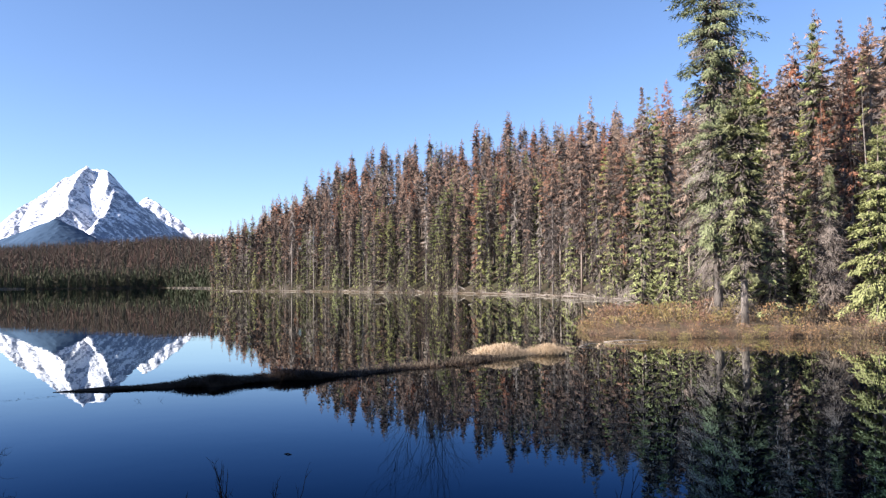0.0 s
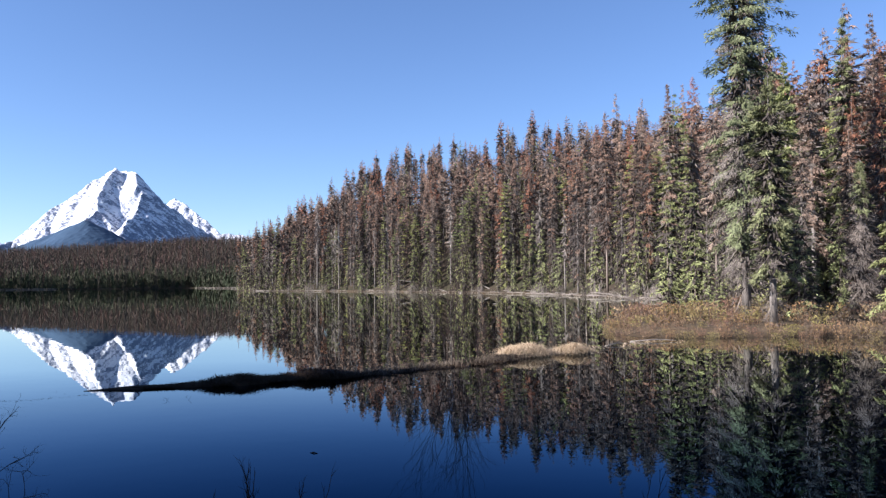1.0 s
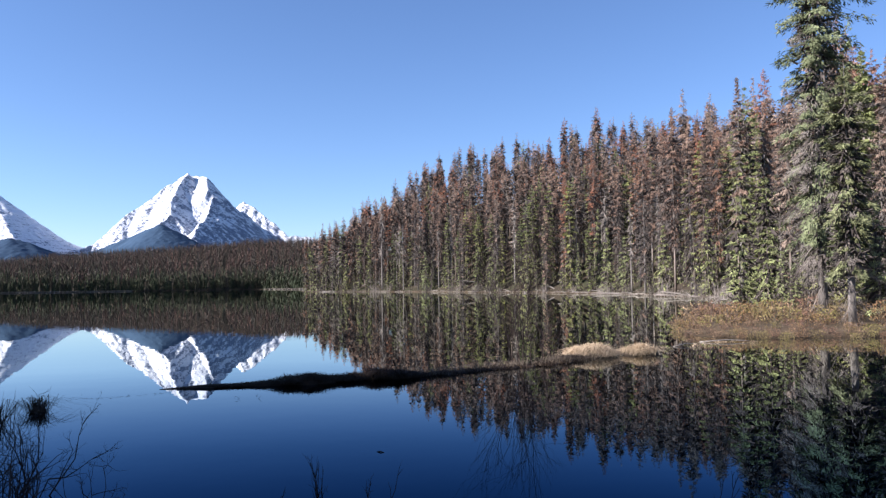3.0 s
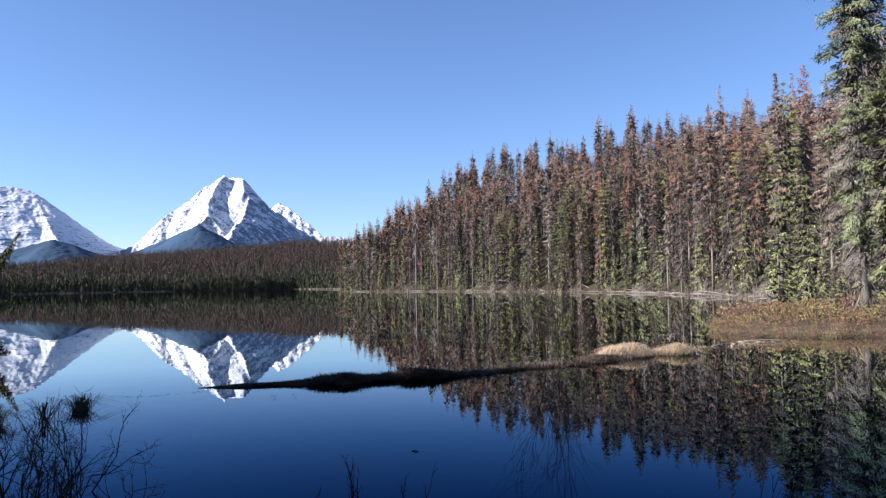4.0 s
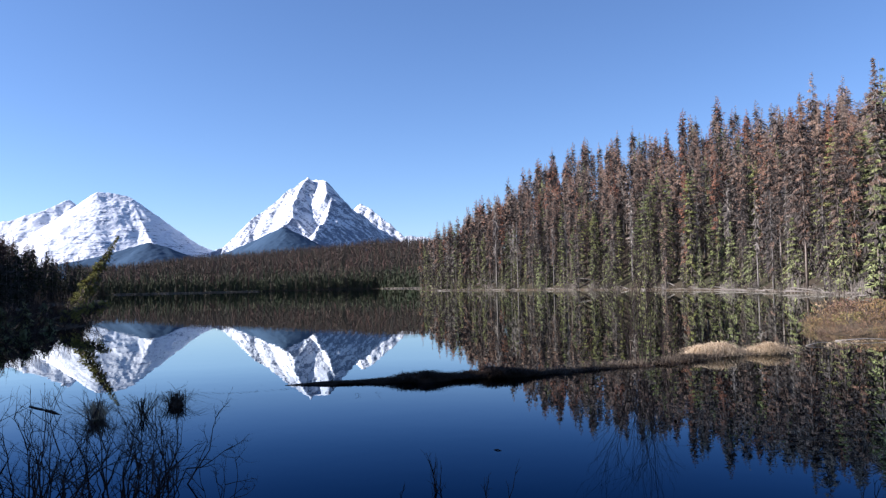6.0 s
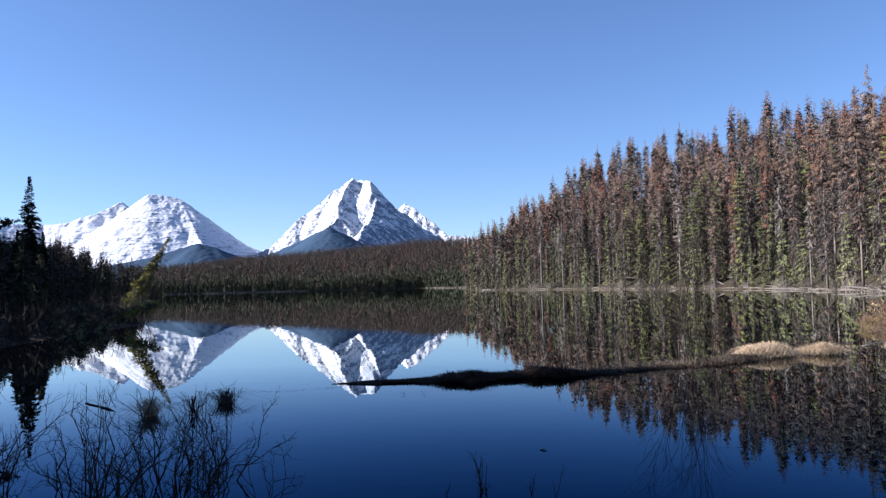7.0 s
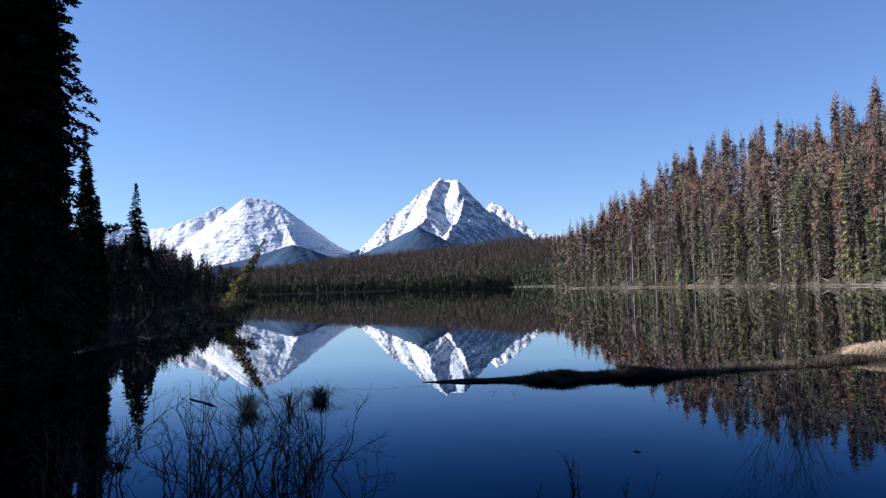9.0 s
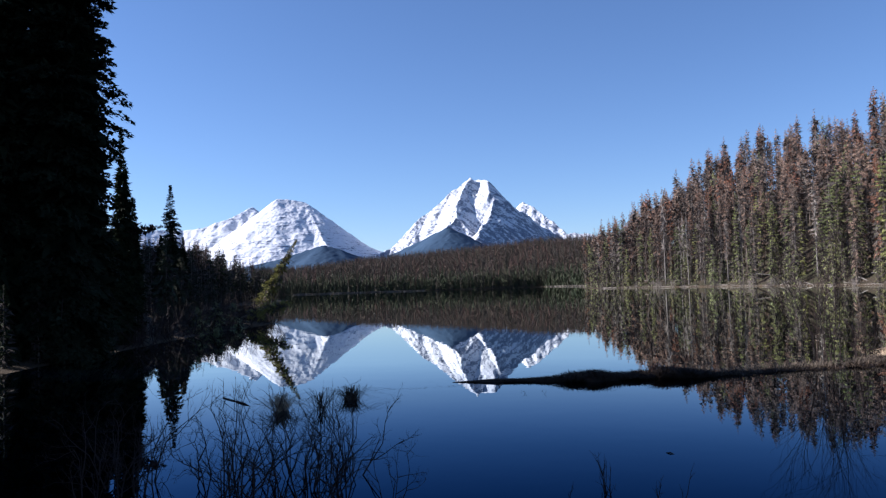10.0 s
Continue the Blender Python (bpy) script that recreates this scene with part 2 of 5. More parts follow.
# ---- mesh helpers ----
class Geo:
    """Triangles gathered in numpy arrays."""

    def __init__(self):
        self.v, self.f, self.m, self.t, self.n = [], [], [], [], 0

    def add(self, v, f, mat=0, tint=0.0):
        v, f = np.asarray(v, float).reshape(-1, 3), np.asarray(f, int).reshape(-1, 3)
        self.v.append(v)
        self.f.append(f + self.n)
        self.m.append(np.broadcast_to(np.asarray(mat), len(f)))
        self.t.append(np.broadcast_to(np.asarray(tint, float), len(v)))
        self.n += len(v)
        return self

    def arrays(self):
        return np.concatenate(self.v), np.concatenate(self.f), np.concatenate(self.m), np.concatenate(self.t)

    def mesh(self, name, mats, smooth=False):
        v, f, mi, t = self.arrays()
        me = bpy.data.meshes.new(name)
        me.vertices.add(len(v))
        me.vertices.foreach_set("co", v.ravel().astype(np.float32))
        me.loops.add(len(f) * 3)
        me.loops.foreach_set("vertex_index", f.ravel().astype(np.int32))
        me.polygons.add(len(f))
        me.polygons.foreach_set("loop_start", (np.arange(len(f)) * 3).astype(np.int32))
        me.polygons.foreach_set("material_index", mi.astype(np.int32))
        me.polygons.foreach_set("use_smooth", np.full(len(f), smooth))
        if t.any():
            a = me.attributes.new("tint", "FLOAT", "POINT")
            a.data.foreach_set("value", t.astype(np.float32))
        for m in mats:
            me.materials.append(m)
        me.update(calc_edges=True)
        return me


def part(name, mesh, parent=None, label=""):
    ob = new(name, mesh)
    if parent is not None:
        ob.parent = parent
    return tagged(ob, label)


def tube(geo, path, radii, sides=5, mat=0, tint=0.0, cap=True):
    """A tapered tube along a path."""
    p, r = np.asarray(path, float), np.asarray(radii, float)
    d = np.gradient(p, axis=0)
    d /= np.linalg.norm(d, axis=1, keepdims=True) + 1e-9
    ref = np.where(np.abs(d[:, 2:3]) > 0.9, np.array([[1.0, 0, 0]]), np.array([[0, 0, 1.0]]))
    a = np.cross(d, ref)
    a /= np.linalg.norm(a, axis=1, keepdims=True) + 1e-9
    b = np.cross(d, a)
    ang = np.arange(sides) * 2 * np.pi / sides
    ring = p[:, None] + r[:, None, None] * (a[:, None] * np.cos(ang)[None, :, None] + b[:, None] * np.sin(ang)[None, :, None])
    v = ring.reshape(-1, 3)
    f = []
    for i in range(len(p) - 1):
        for j in range(sides):
            k = (j + 1) % sides
            q = [i * sides + j, i * sides + k, (i + 1) * sides + k, (i + 1) * sides + j]
            f += [[q[0], q[1], q[2]], [q[0], q[2], q[3]]]
    if cap:
        e = (len(p) - 1) * sides
        f += [[e, e + j, e + j + 1] for j in range(1, sides - 1)] + [[0, j + 1, j] for j in range(1, sides - 1)]
    geo.add(v, f, mat, tint)


def polar(az, r):
    return np.sin(np.radians(az)) * r, np.cos(np.radians(az)) * r


# ---- lake outline and terrain heights ----
LAKE = np.array([
    (-3, 4.2), (0, 4.5), (4, 4.2), (10, 4.5), (18, 7), (26, 16), (27, 28), (22.5, 32.0), (18.6, 32.4), (15.0, 33.0), (12.4, 33.1), (9.7, 32.6), (8.0, 33.2), (6.9, 34.6),
    (6.8, 38), (9, 45), (13.5, 56), (17, 68), (20.5, 82), (22, 95), (21.6, 111), (13.3, 157), (-4.8, 191), (-30.8, 228), (-60, 258),
    (-77, 272), (-92, 300), (-109, 389), (-150, 480), (-199, 545), (-262, 481), (-335, 428), (-380, 300), (-300, 245), (-215, 200),
    (-140, 176), (-121, 152), (-112, 128), (-92, 98), (-76, 76), (-64, 60), (-52, 54), (-42, 49.5), (-38.5, 46.5), (-36, 39), (-33, 32.5), (-28.5, 24.0), (-25, 17), (-20.5, 10), (-13, 5.5), (-7, 4)])


def shore_distance(x, y):
    """Metres to the lake's edge, positive on land."""
    p = np.stack([np.asarray(x, float).ravel(), np.asarray(y, float).ravel()], 1)
    best = np.full(len(p), 1e9)
    inside = np.zeros(len(p), bool)
    for a, b in zip(LAKE, np.roll(LAKE, -1, 0)):
        ab = b - a
        t = np.clip(((p - a) @ ab) / (ab @ ab), 0, 1)
        best = np.minimum(best, np.linalg.norm(p - a - t[:, None] * ab, axis=1))
        cross = (a[1] > p[:, 1]) != (b[1] > p[:, 1])
        xs = a[0] + (p[:, 1] - a[1]) * ab[0] / (ab[1] if ab[1] else 1e-9)
        inside ^= cross & (p[:, 0] < xs)
    return np.where(inside, -best, best).reshape(np.shape(x))


CREST_AZ = [-180, -17, -15.7, -14.6, -12.2, -10, -7.7, -5.6, -1.8, 1.6, 4, 6.4, 9.9, 13.2, 15.6, 20, 40, 70, 180]
CREST_Z = [0, 0, 5.5, 12.5, 21.0, 25.0, 28.5, 32, 32.3, 31.5, 30.5, 29, 28, 24, 21, 16, 14, 5, 0]
FAR_AZ = [-180, -60, -45, -37.3, -33, -29, -24.3, -20, -16, -8, 180]
FAR_Z = [0, 10, 14, 19, 29, 34, 40, 48, 49, 45, 45]


def ground_z(x, y):
    x, y = np.asarray(x, float), np.asarray(y, float)
    sd, r, az = shore_distance(x, y), np.hypot(x, y), np.degrees(np.arctan2(x, y))
    wob = 0.5 * np.sin(x * 0.31 + 1.3 * np.sin(y * 0.17)) + 0.5 * np.sin(y * 0.27 + 1.1 * np.sin(x * 0.21))
    bank = 0.45 * (1 - np.exp(-np.maximum(sd, 0) / 2.5)) + 0.008 * np.clip(sd, 0, 60)
    hill = np.interp(az, CREST_AZ, CREST_Z) * np.clip((sd - 2) / 55, 0, 1) ** 1.05
    hill *= np.clip((r - 58) / 25, 0, 1) * (y > 0)
    back = np.clip((r - 560) / 440, 0, 1)
    far = np.interp(az, FAR_AZ, FAR_Z) * back ** 0.8 * np.clip((sd - 1) / 30, 0, 1)
    # unseen hill on the left, added to throw shade over the peninsula
    shade_hill = 45 * np.clip((-az - 60) / 6, 0, 1) * np.clip((sd - 8) / 70, 0, 1) * np.clip((y - 0.384 * x - 76) / 14, 0, 1) * (az > -140)
    near = 0.35 * np.exp(-(r / 4.0) ** 2)
    land = bank + np.maximum(np.maximum(hill, far), shade_hill) + near + wob * np.clip(sd, 0, 20) * 0.02
    return np.where(sd > 0, land, np.maximum(sd * 0.3, -2.5))


def build_ground():
    az = np.concatenate([np.arange(-62, 42, 0.5), np.arange(42, 298, 4.0)])
    r = np.concatenate([np.geomspace(1.5, 60, 70), np.geomspace(62, 700, 110), np.geomspace(730, 4900, 30)])
    A, R = np.meshgrid(az, r)
    x, y = polar(A, R)
    z = ground_z(x, y)
    n, k = len(az), len(r)
    v = np.stack([x, y, z], -1).reshape(-1, 3)
    i, j = np.meshgrid(np.arange(k - 1), np.arange(n), indexing="ij")
    a, b = i * n + j, i * n + (j + 1) % n
    c, d = a + n, b + n
    f = np.concatenate([np.stack([a, b, d], -1).reshape(-1, 3), np.stack([a, d, c], -1).reshape(-1, 3)])
    g = Geo().add(v, f[:, ::-1])
    core = np.concatenate([[[0, 0, float(ground_z(0.0, 0.01))]], v[:n]])
    g.add(core, [[0, 1 + (j + 1) % n, 1 + j] for j in range(n)])
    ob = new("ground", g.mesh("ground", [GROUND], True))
    tagged(ob, "forest floor and dry grassy shore around the lake", "ground", kind="structure")


def build_water():
    g = Geo()
    ang = np.radians(np.arange(0, 360, 3.0))
    ring = np.stack([-120 + 640 * np.cos(ang), 240 + 640 * np.sin(ang), 0 * ang], -1)
    v = np.concatenate([[[-120, 240, 0]], ring])
    n = len(ang)
    g.add(v, [[0, 1 + j, 1 + (j + 1) % n] for j in range(n)])
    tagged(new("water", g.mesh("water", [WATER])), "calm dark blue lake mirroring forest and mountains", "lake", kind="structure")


build_ground()
build_water()


# ---- mountains ----
def ridge_point(az, el, r):
    x, y = polar(az, r)
    return np.array([x, y, 2.4 + math.tan(radians(el)) * r])


def mountain(name, ridges, mat, label, slope, step, rough, seed, rib=3.6, ledge=0.0, floor=0.0):
    """Upper envelope of sloping flanks that fall away from ridge lines."""
    pts = np.array([ridge_point(*p) for line in ridges for p in line])
    lo, hi = pts[:, :2].min(0) - 330, pts[:, :2].max(0) + 330
    xs, ys = np.arange(lo[0], hi[0], step), np.arange(lo[1], hi[1], step)
    X, Y = np.meshgrid(xs, ys)
    warp = np.array([noise.noise(Vector((x * 0.012, y * 0.012, seed))) for x, y in zip(X.ravel(), Y.ravel())]).reshape(X.shape)
    P = np.stack([X.ravel() + 7 * warp.ravel(), Y.ravel() - 7 * warp.ravel()], 1)
    Z = np.full(len(P), -60.0)
    for line in ridges:
        q = [ridge_point(*p) for p in line]
        for a, b in zip(q[:-1], q[1:]):
            ab = (b - a)[:2]
            t = np.clip(((P - a[:2]) @ ab) / (ab @ ab), 0, 1)
            d = np.linalg.norm(P - a[:2] - t[:, None] * ab, axis=1)
            Z = np.maximum(Z, a[2] + t * (b[2] - a[2]) - slope * d)
    rel = np.array([noise.ridged_multi_fractal(Vector((x * 0.04, y * 0.04, seed)), 0.9, 2.1, 4, 1.0, 2.0) for x, y in zip(X.ravel(), Y.ravel())])
    ribs = np.array([noise.ridged_multi_fractal(Vector((x * 0.011, y * 0.011, seed + 9)), 0.8, 2.2, 4, 1.0, 2.0) for x, y in zip(X.ravel(), Y.ravel())])
    Z = Z + (rel - 0.7) * rough + (ribs - 1.1) * rough * rib
    Z = Z + ledge * np.clip(ribs - 0.5, 0, 1.2) * np.sin(2 * np.pi * (Z + 24 * warp.ravel() + 0.10 * X.ravel()) / 19)
    n, k = len(xs), len(ys)
    v = np.stack([X.ravel(), Y.ravel(), np.maximum(Z, floor - 40)], 1)
    i, j = np.meshgrid(np.arange(k - 1), np.arange(n - 1), indexing="ij")
    a = (i * n + j).ravel()
    f = np.concatenate([np.stack([a, a + 1, a + n + 1], 1), np.stack([a, a + n + 1, a + n], 1)])
    keep = v[f][:, :, 2].max(1) > floor - 39
    ob = new(name, Geo().add(v, f[keep]).mesh(name, [mat], False))
    return tagged(ob, label, "mountain", kind="structure")


mountain("mountain", [
    [(-35.0, 2.0, 3760), (-32.5, 2.4, 3800), (-31.0, 2.85, 3830), (-30.57, 3.27, 3840), (-29.84, 4.0, 3860), (-29.1, 4.82, 3880), (-27.94, 5.66, 3920),
     (-27.44, 6.08, 3930), (-26.05, 7.22, 3970), (-25.17, 7.85, 3990), (-24.95, 8.0, 4000), (-24.7, 7.74, 4110), (-24.2, 7.78, 4030), (-23.65, 7.79, 3960),
     (-23.13, 6.75, 3900), (-22.2, 6.0, 4110), (-21.6, 5.58, 4250), (-20.64, 5.0, 4350), (-19.53, 4.1, 4400), (-18.3, 3.4, 4430)],
    [(-22.2, 5.2, 4800), (-21.45, 5.72, 4760), (-21.05, 6.1, 4740), (-20.4, 5.68, 4700), (-19.6, 5.05, 4660), (-18.89, 4.5, 4620), (-17.95, 3.6, 4560),
     (-16.8, 3.6, 4560), (-15.5, 3.3, 4550), (-13.0, 3.0, 4500)],
    [(-24.95, 8.0, 4000), (-25.55, 7.0, 3905), (-26.0, 6.0, 3810), (-25.98, 5.15, 3735), (-26.71, 4.45, 3670), (-27.0, 3.2, 3560)],
    [(-25.98, 5.15, 3735), (-25.2, 4.25, 3690), (-23.85, 2.95, 3700)],
    [(-23.13, 6.75, 3900), (-23.32, 5.9, 3815), (-23.55, 5.1, 3740), (-24.1, 4.4, 3640), (-24.6, 3.6, 3560)],
], SNOW, "snow-covered rocky peak with a shaded steep flank", 1.15, 6.4, 3.2, 3.1, 2.6)
mountain("mountain", [
    [(-60, 4.3, 4000), (-52, 4.5, 4050), (-46.63, 4.6, 4150), (-45.77, 4.52, 4170), (-44.35, 4.7, 4130), (-43.58, 5.02, 4140), (-42.68, 5.3, 4160),
     (-41.74, 5.75, 4220), (-40.94, 6.18, 4280), (-40.3, 5.8, 4310), (-39.9, 5.6, 4320)],
    [(-40.6, 5.3, 4060), (-39.89, 6.12, 4020), (-39.13, 6.75, 4000), (-38.39, 6.7, 4000), (-37.17, 6.48, 4000), (-36.24, 5.68, 4070), (-35.29, 4.85, 4140),
     (-34.22, 3.93, 4210), (-33.12, 3.33, 4260), (-31.6, 2.72, 4300), (-29, 2.3, 4300)],
    [(-37.17, 6.48, 4000), (-36.6, 5.35, 3880), (-36.2, 4.35, 3770), (-35.7, 3.4, 3650)],
    [(-40.6, 5.3, 4060), (-42.2, 4.1, 3900), (-43.6, 2.8, 3760)],
], SNOW_BANDED, "broad snow-covered mountain with banded rock ledges", 0.75, 6.4, 2.2, 8.4, 2.6, 0.6)
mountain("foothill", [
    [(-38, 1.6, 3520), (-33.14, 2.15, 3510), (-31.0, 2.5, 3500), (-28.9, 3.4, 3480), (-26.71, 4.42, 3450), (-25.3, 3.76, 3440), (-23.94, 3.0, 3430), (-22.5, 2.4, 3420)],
], FOOTHILL, "dark conifer slope with blue haze in its colour", 0.6, 12.0, 2.4, 5.2, 0.6)
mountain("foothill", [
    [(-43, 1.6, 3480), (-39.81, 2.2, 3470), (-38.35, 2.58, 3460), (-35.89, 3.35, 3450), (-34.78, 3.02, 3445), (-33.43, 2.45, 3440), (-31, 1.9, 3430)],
], FOOTHILL, "dark conifer slope with blue haze in its colour", 0.6, 12.0, 2.4, 6.6, 0.6)


# ---- trees ----
GOLD = math.pi * (3 - math.sqrt(5))


def unit(a):
    return a / (np.linalg.norm(a, axis=-1, keepdims=True) + 1e-9)


def crown(rng, H, base, R, nb, ns, shape="spruce", spray=0.35, width=0.07, low_el=-22, top_el=38, sag=0.25, bare=0.0, gap=0.12, lean=(0, 0), fan=0.35, core=2.3, loose=0.02, droop=1.3, even=0.55, block=1.0, whorls=0):
    """Branches round the stem, each set with many small sprays. Slot 0 needles, slot 1 twigs, slot 2 inner slivers that
    put shade inside the crown.
    """
    g = Geo()
    u = (np.arange(nb) + rng.random(nb)) / nb
    if whorls:
        u = np.clip((np.floor(u * whorls) + 0.5 + rng.normal(0, 0.16, nb)) / whorls, 0, 0.995)
    prof = {"spruce": (1 - u) ** 0.8 * np.minimum(1, 0.55 + u * 3),
            "ragged": np.interp(u, [0, 0.1, 0.35, 0.48, 0.56, 0.62, 0.86, 1], [0.6, 0.75, 0.85, 0.66, 0.62, 0.95, 0.95, 0.12]),
            "column": np.minimum(1, ((1 - u) * 4.2)) ** 0.85 * (0.75 + (0.45 - 0.45 * even) * np.sin(u * 17 + rng.random() * 6)),
            "tuft": np.minimum(1, ((1 - u) * 3)) ** 0.8 * np.minimum(1, 0.3 + u)}[shape]
    L = R * (prof * rng.uniform(even, 1.15, nb) + 0.04)
    h = base + (H - base) * u * 0.985
    az = np.arange(nb) * GOLD + rng.normal(0, 0.5, nb)
    el = np.radians(low_el + (top_el - low_el) * u ** 1.6 + rng.normal(0, 7, nb))
    d = np.stack([np.cos(az) * np.cos(el), np.sin(az) * np.cos(el), np.sin(el)], 1)
    root = np.stack([lean[0] * h, lean[1] * h, h], 1)
    twiggy = rng.random(nb) < bare * np.clip(1.6 - 1.7 * u, 0, 1)
    missing = rng.random(nb) < gap
    # stems
    tip = root + d * L[:, None] - np.array([0, 0, 1.0]) * (sag * L)[:, None]
    side = unit(np.cross(d, [0, 0, 1.0]))
    wst = 0.008 + 0.008 * L[:, None]
    up = np.array([0, 0, 1.0])
    mid = root + d * L[:, None] * 0.55 - up * (sag * L * 0.3)[:, None]
    v = np.stack([root - up * wst, root + up * wst, mid + side * wst * 0.8, mid - side * wst * 0.8, tip], 1).reshape(-1, 3)
    o = np.arange(nb)[:, None] * 5
    f = np.concatenate([o + [0, 1, 2], o + [0, 2, 3], o + [3, 2, 4]])
    g.add(v, f, 1)
    # sprays, spread over a flat fan along each branch
    s = (np.arange(ns)[None] + rng.random((nb, ns))) / ns
    s = 0.06 + 0.94 * s ** 0.8
    off = rng.uniform(-1, 1, (nb, ns)) * fan * L[:, None] * (1.15 - s) * np.minimum(1, s * 4)
    p = root[:, None] + d[:, None] * (L[:, None] * s)[..., None] - up * (sag * L[:, None] * s ** 2)[..., None]
    p = p + side[:, None] * off[..., None] - up * (np.abs(off) * 0.35)[..., None] + rng.normal(0, 0.02 + loose * R, p.shape)
    sign = np.where(off > 0, 1, -1) * rng.uniform(0.1, 1.0, (nb, ns))
    out = unit(d[:, None] * 0.75 + side[:, None] * sign[..., None] + up * rng.uniform(-droop, 0.25, (nb, ns))[..., None])
    ln = spray * rng.uniform(0.5, 1.3, (nb, ns)) * np.clip(L[:, None] / (R * 0.5), 0.45, 1.1)
    face = np.stack([np.cos(az), np.sin(az), 0 * az], 1)[:, None] * 0.8 + up * 0.6 + rng.normal(0, 0.45, (nb, ns, 3))
    perp = unit(np.cross(out, face))
    thin = np.where(twiggy[:, None], 0.25, 1.0)
    w = width * rng.uniform(0.6, 1.35, (nb, ns)) * thin * np.clip(L[:, None] / (R * 0.5), 0.4, 1.0)
    keep = ((~missing)[:, None] & (rng.random((nb, ns)) < 0.95)).ravel()
    v = np.stack([p - perp * w[..., None], p + perp * w[..., None], p + out * ln[..., None]], 2).reshape(-1, 3, 3)[keep]
    tw = np.repeat(twiggy, ns)[keep].astype(int)
    g.add(v.reshape(-1, 3), np.arange(len(v) * 3).reshape(-1, 3), tw)
    # inner slivers round the stem, mostly dark to put shade inside the crown
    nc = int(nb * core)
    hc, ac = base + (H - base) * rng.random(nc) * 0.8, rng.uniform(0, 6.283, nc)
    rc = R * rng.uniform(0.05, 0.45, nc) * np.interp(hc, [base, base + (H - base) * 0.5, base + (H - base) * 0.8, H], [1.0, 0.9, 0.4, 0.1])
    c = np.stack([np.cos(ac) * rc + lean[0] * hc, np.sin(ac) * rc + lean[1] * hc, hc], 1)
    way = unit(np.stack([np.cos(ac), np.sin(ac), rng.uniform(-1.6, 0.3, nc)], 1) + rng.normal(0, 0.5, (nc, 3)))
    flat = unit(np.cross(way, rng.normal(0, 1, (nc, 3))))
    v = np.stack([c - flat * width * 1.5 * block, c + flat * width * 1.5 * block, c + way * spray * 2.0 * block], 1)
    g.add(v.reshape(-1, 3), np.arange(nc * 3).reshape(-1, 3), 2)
    return g


def stem(rng, H, r0, sides=6, rings=7, lean=(0, 0), stubs=0):
    g = Geo()
    t = np.linspace(0, 1, rings)
    wob = np.cumsum(rng.normal(0, 0.012 * H / rings, (rings, 2)), 0)
    path = np.stack([lean[0] * t * H + wob[:, 0] * t, lean[1] * t * H + wob[:, 1] * t, t * H - 0.25 * (t == 0)], 1)
    tube(g, path, r0 * (1.12 - t * 1.08) + 0.15 * r0 * (t == 0), sides)
    for _ in range(stubs):
        hh, a, ln = rng.uniform(0.08, 0.8) * H, rng.uniform(0, 6.28), rng.uniform(0.3, 1.3)
        q = np.array([lean[0] * hh, lean[1] * hh, hh])
        dv = np.array([math.cos(a), math.sin(a), rng.uniform(-0.5, 0.1)])
        tube(g, [q, q + dv * ln * 0.5, q + dv * ln + [0, 0, -0.1]], [0.03, 0.018, 0.006], 3)
    return g


def tree(name, label, group, H, r0, stem_mat, needle_mat, seed, lean=(0, 0), stubs=0, sides=6, inner=None, **kw):
    """A tree as an empty at its foot with a trunk and a crown."""
    rng = np.random.default_rng(seed)
    foot = new(name)
    part("trunk", stem(rng, H, r0, sides, lean=lean, stubs=stubs).mesh("trunk", [stem_mat], True), foot)
    # trees with the dark bark get dark twigs too, shade in their colour
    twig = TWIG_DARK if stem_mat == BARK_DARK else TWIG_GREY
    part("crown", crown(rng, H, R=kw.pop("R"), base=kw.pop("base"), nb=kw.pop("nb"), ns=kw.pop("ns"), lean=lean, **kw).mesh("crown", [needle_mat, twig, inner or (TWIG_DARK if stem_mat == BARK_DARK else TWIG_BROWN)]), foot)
    return tagged(foot, label, "tree", group)


def stand(ob, x, y, turn=0.0, size=1.0, tall=1.0, z=None, tilt=(0, 0)):
    zz = float(ground_z(x, y)) if z is None else z
    ob.matrix_basis = pose(x, y, zz - 0.05, tilt[0], tilt[1], turn) @ Matrix.Diagonal((size, size, size * tall, 1))
    return ob


def planted(proto, x, y, turn, size=1.0, tall=1.0):
    ob = copy_thing(proto, Matrix.Identity(4))
    return stand(ob, x, y, turn, size, tall)


PARK = (60.0, -120.0)     # where the patterns of each kind stand, in the wood behind the camera
DEAD_RED = "dead pine with rust-red needles on the slope"
DEAD_GREY = "dead grey-brown pine losing its needles"
GREEN = "green spruce growing among dead pines"
YOUNG = "young bushy green spruce at the lake shore"
protos = {"dead": [], "grey": [], "green": [], "young": [], "dim": []}
for i in range(5):
    protos["dead"].append(tree("dead_pine", DEAD_RED, "dead pines on the slope", 23.5 + i * 0.7, 0.17, BARK, NEEDLE_DEAD, 100 + i, stubs=6,
                               R=1.85 + 0.2 * (i % 3), base=2.5 + 1.2 * i, nb=126, ns=42, shape="column", spray=0.40, width=0.040, bare=0.4, gap=0.04, sides=5, even=0.45, core=4.0, block=1.5, droop=2.6))
for i in range(3):
    protos["grey"].append(tree("dead_pine", DEAD_GREY, "dead pines on the slope", 23.5 + i * 0.8, 0.16, BARK_PALE, NEEDLE_DEAD, 200 + i, stubs=12,
                               R=1.7, base=2.0, nb=124, ns=40, shape="column", spray=0.42, width=0.042, bare=0.9, gap=0.05, sides=5, even=0.45, core=4.0, block=1.5, droop=2.6))
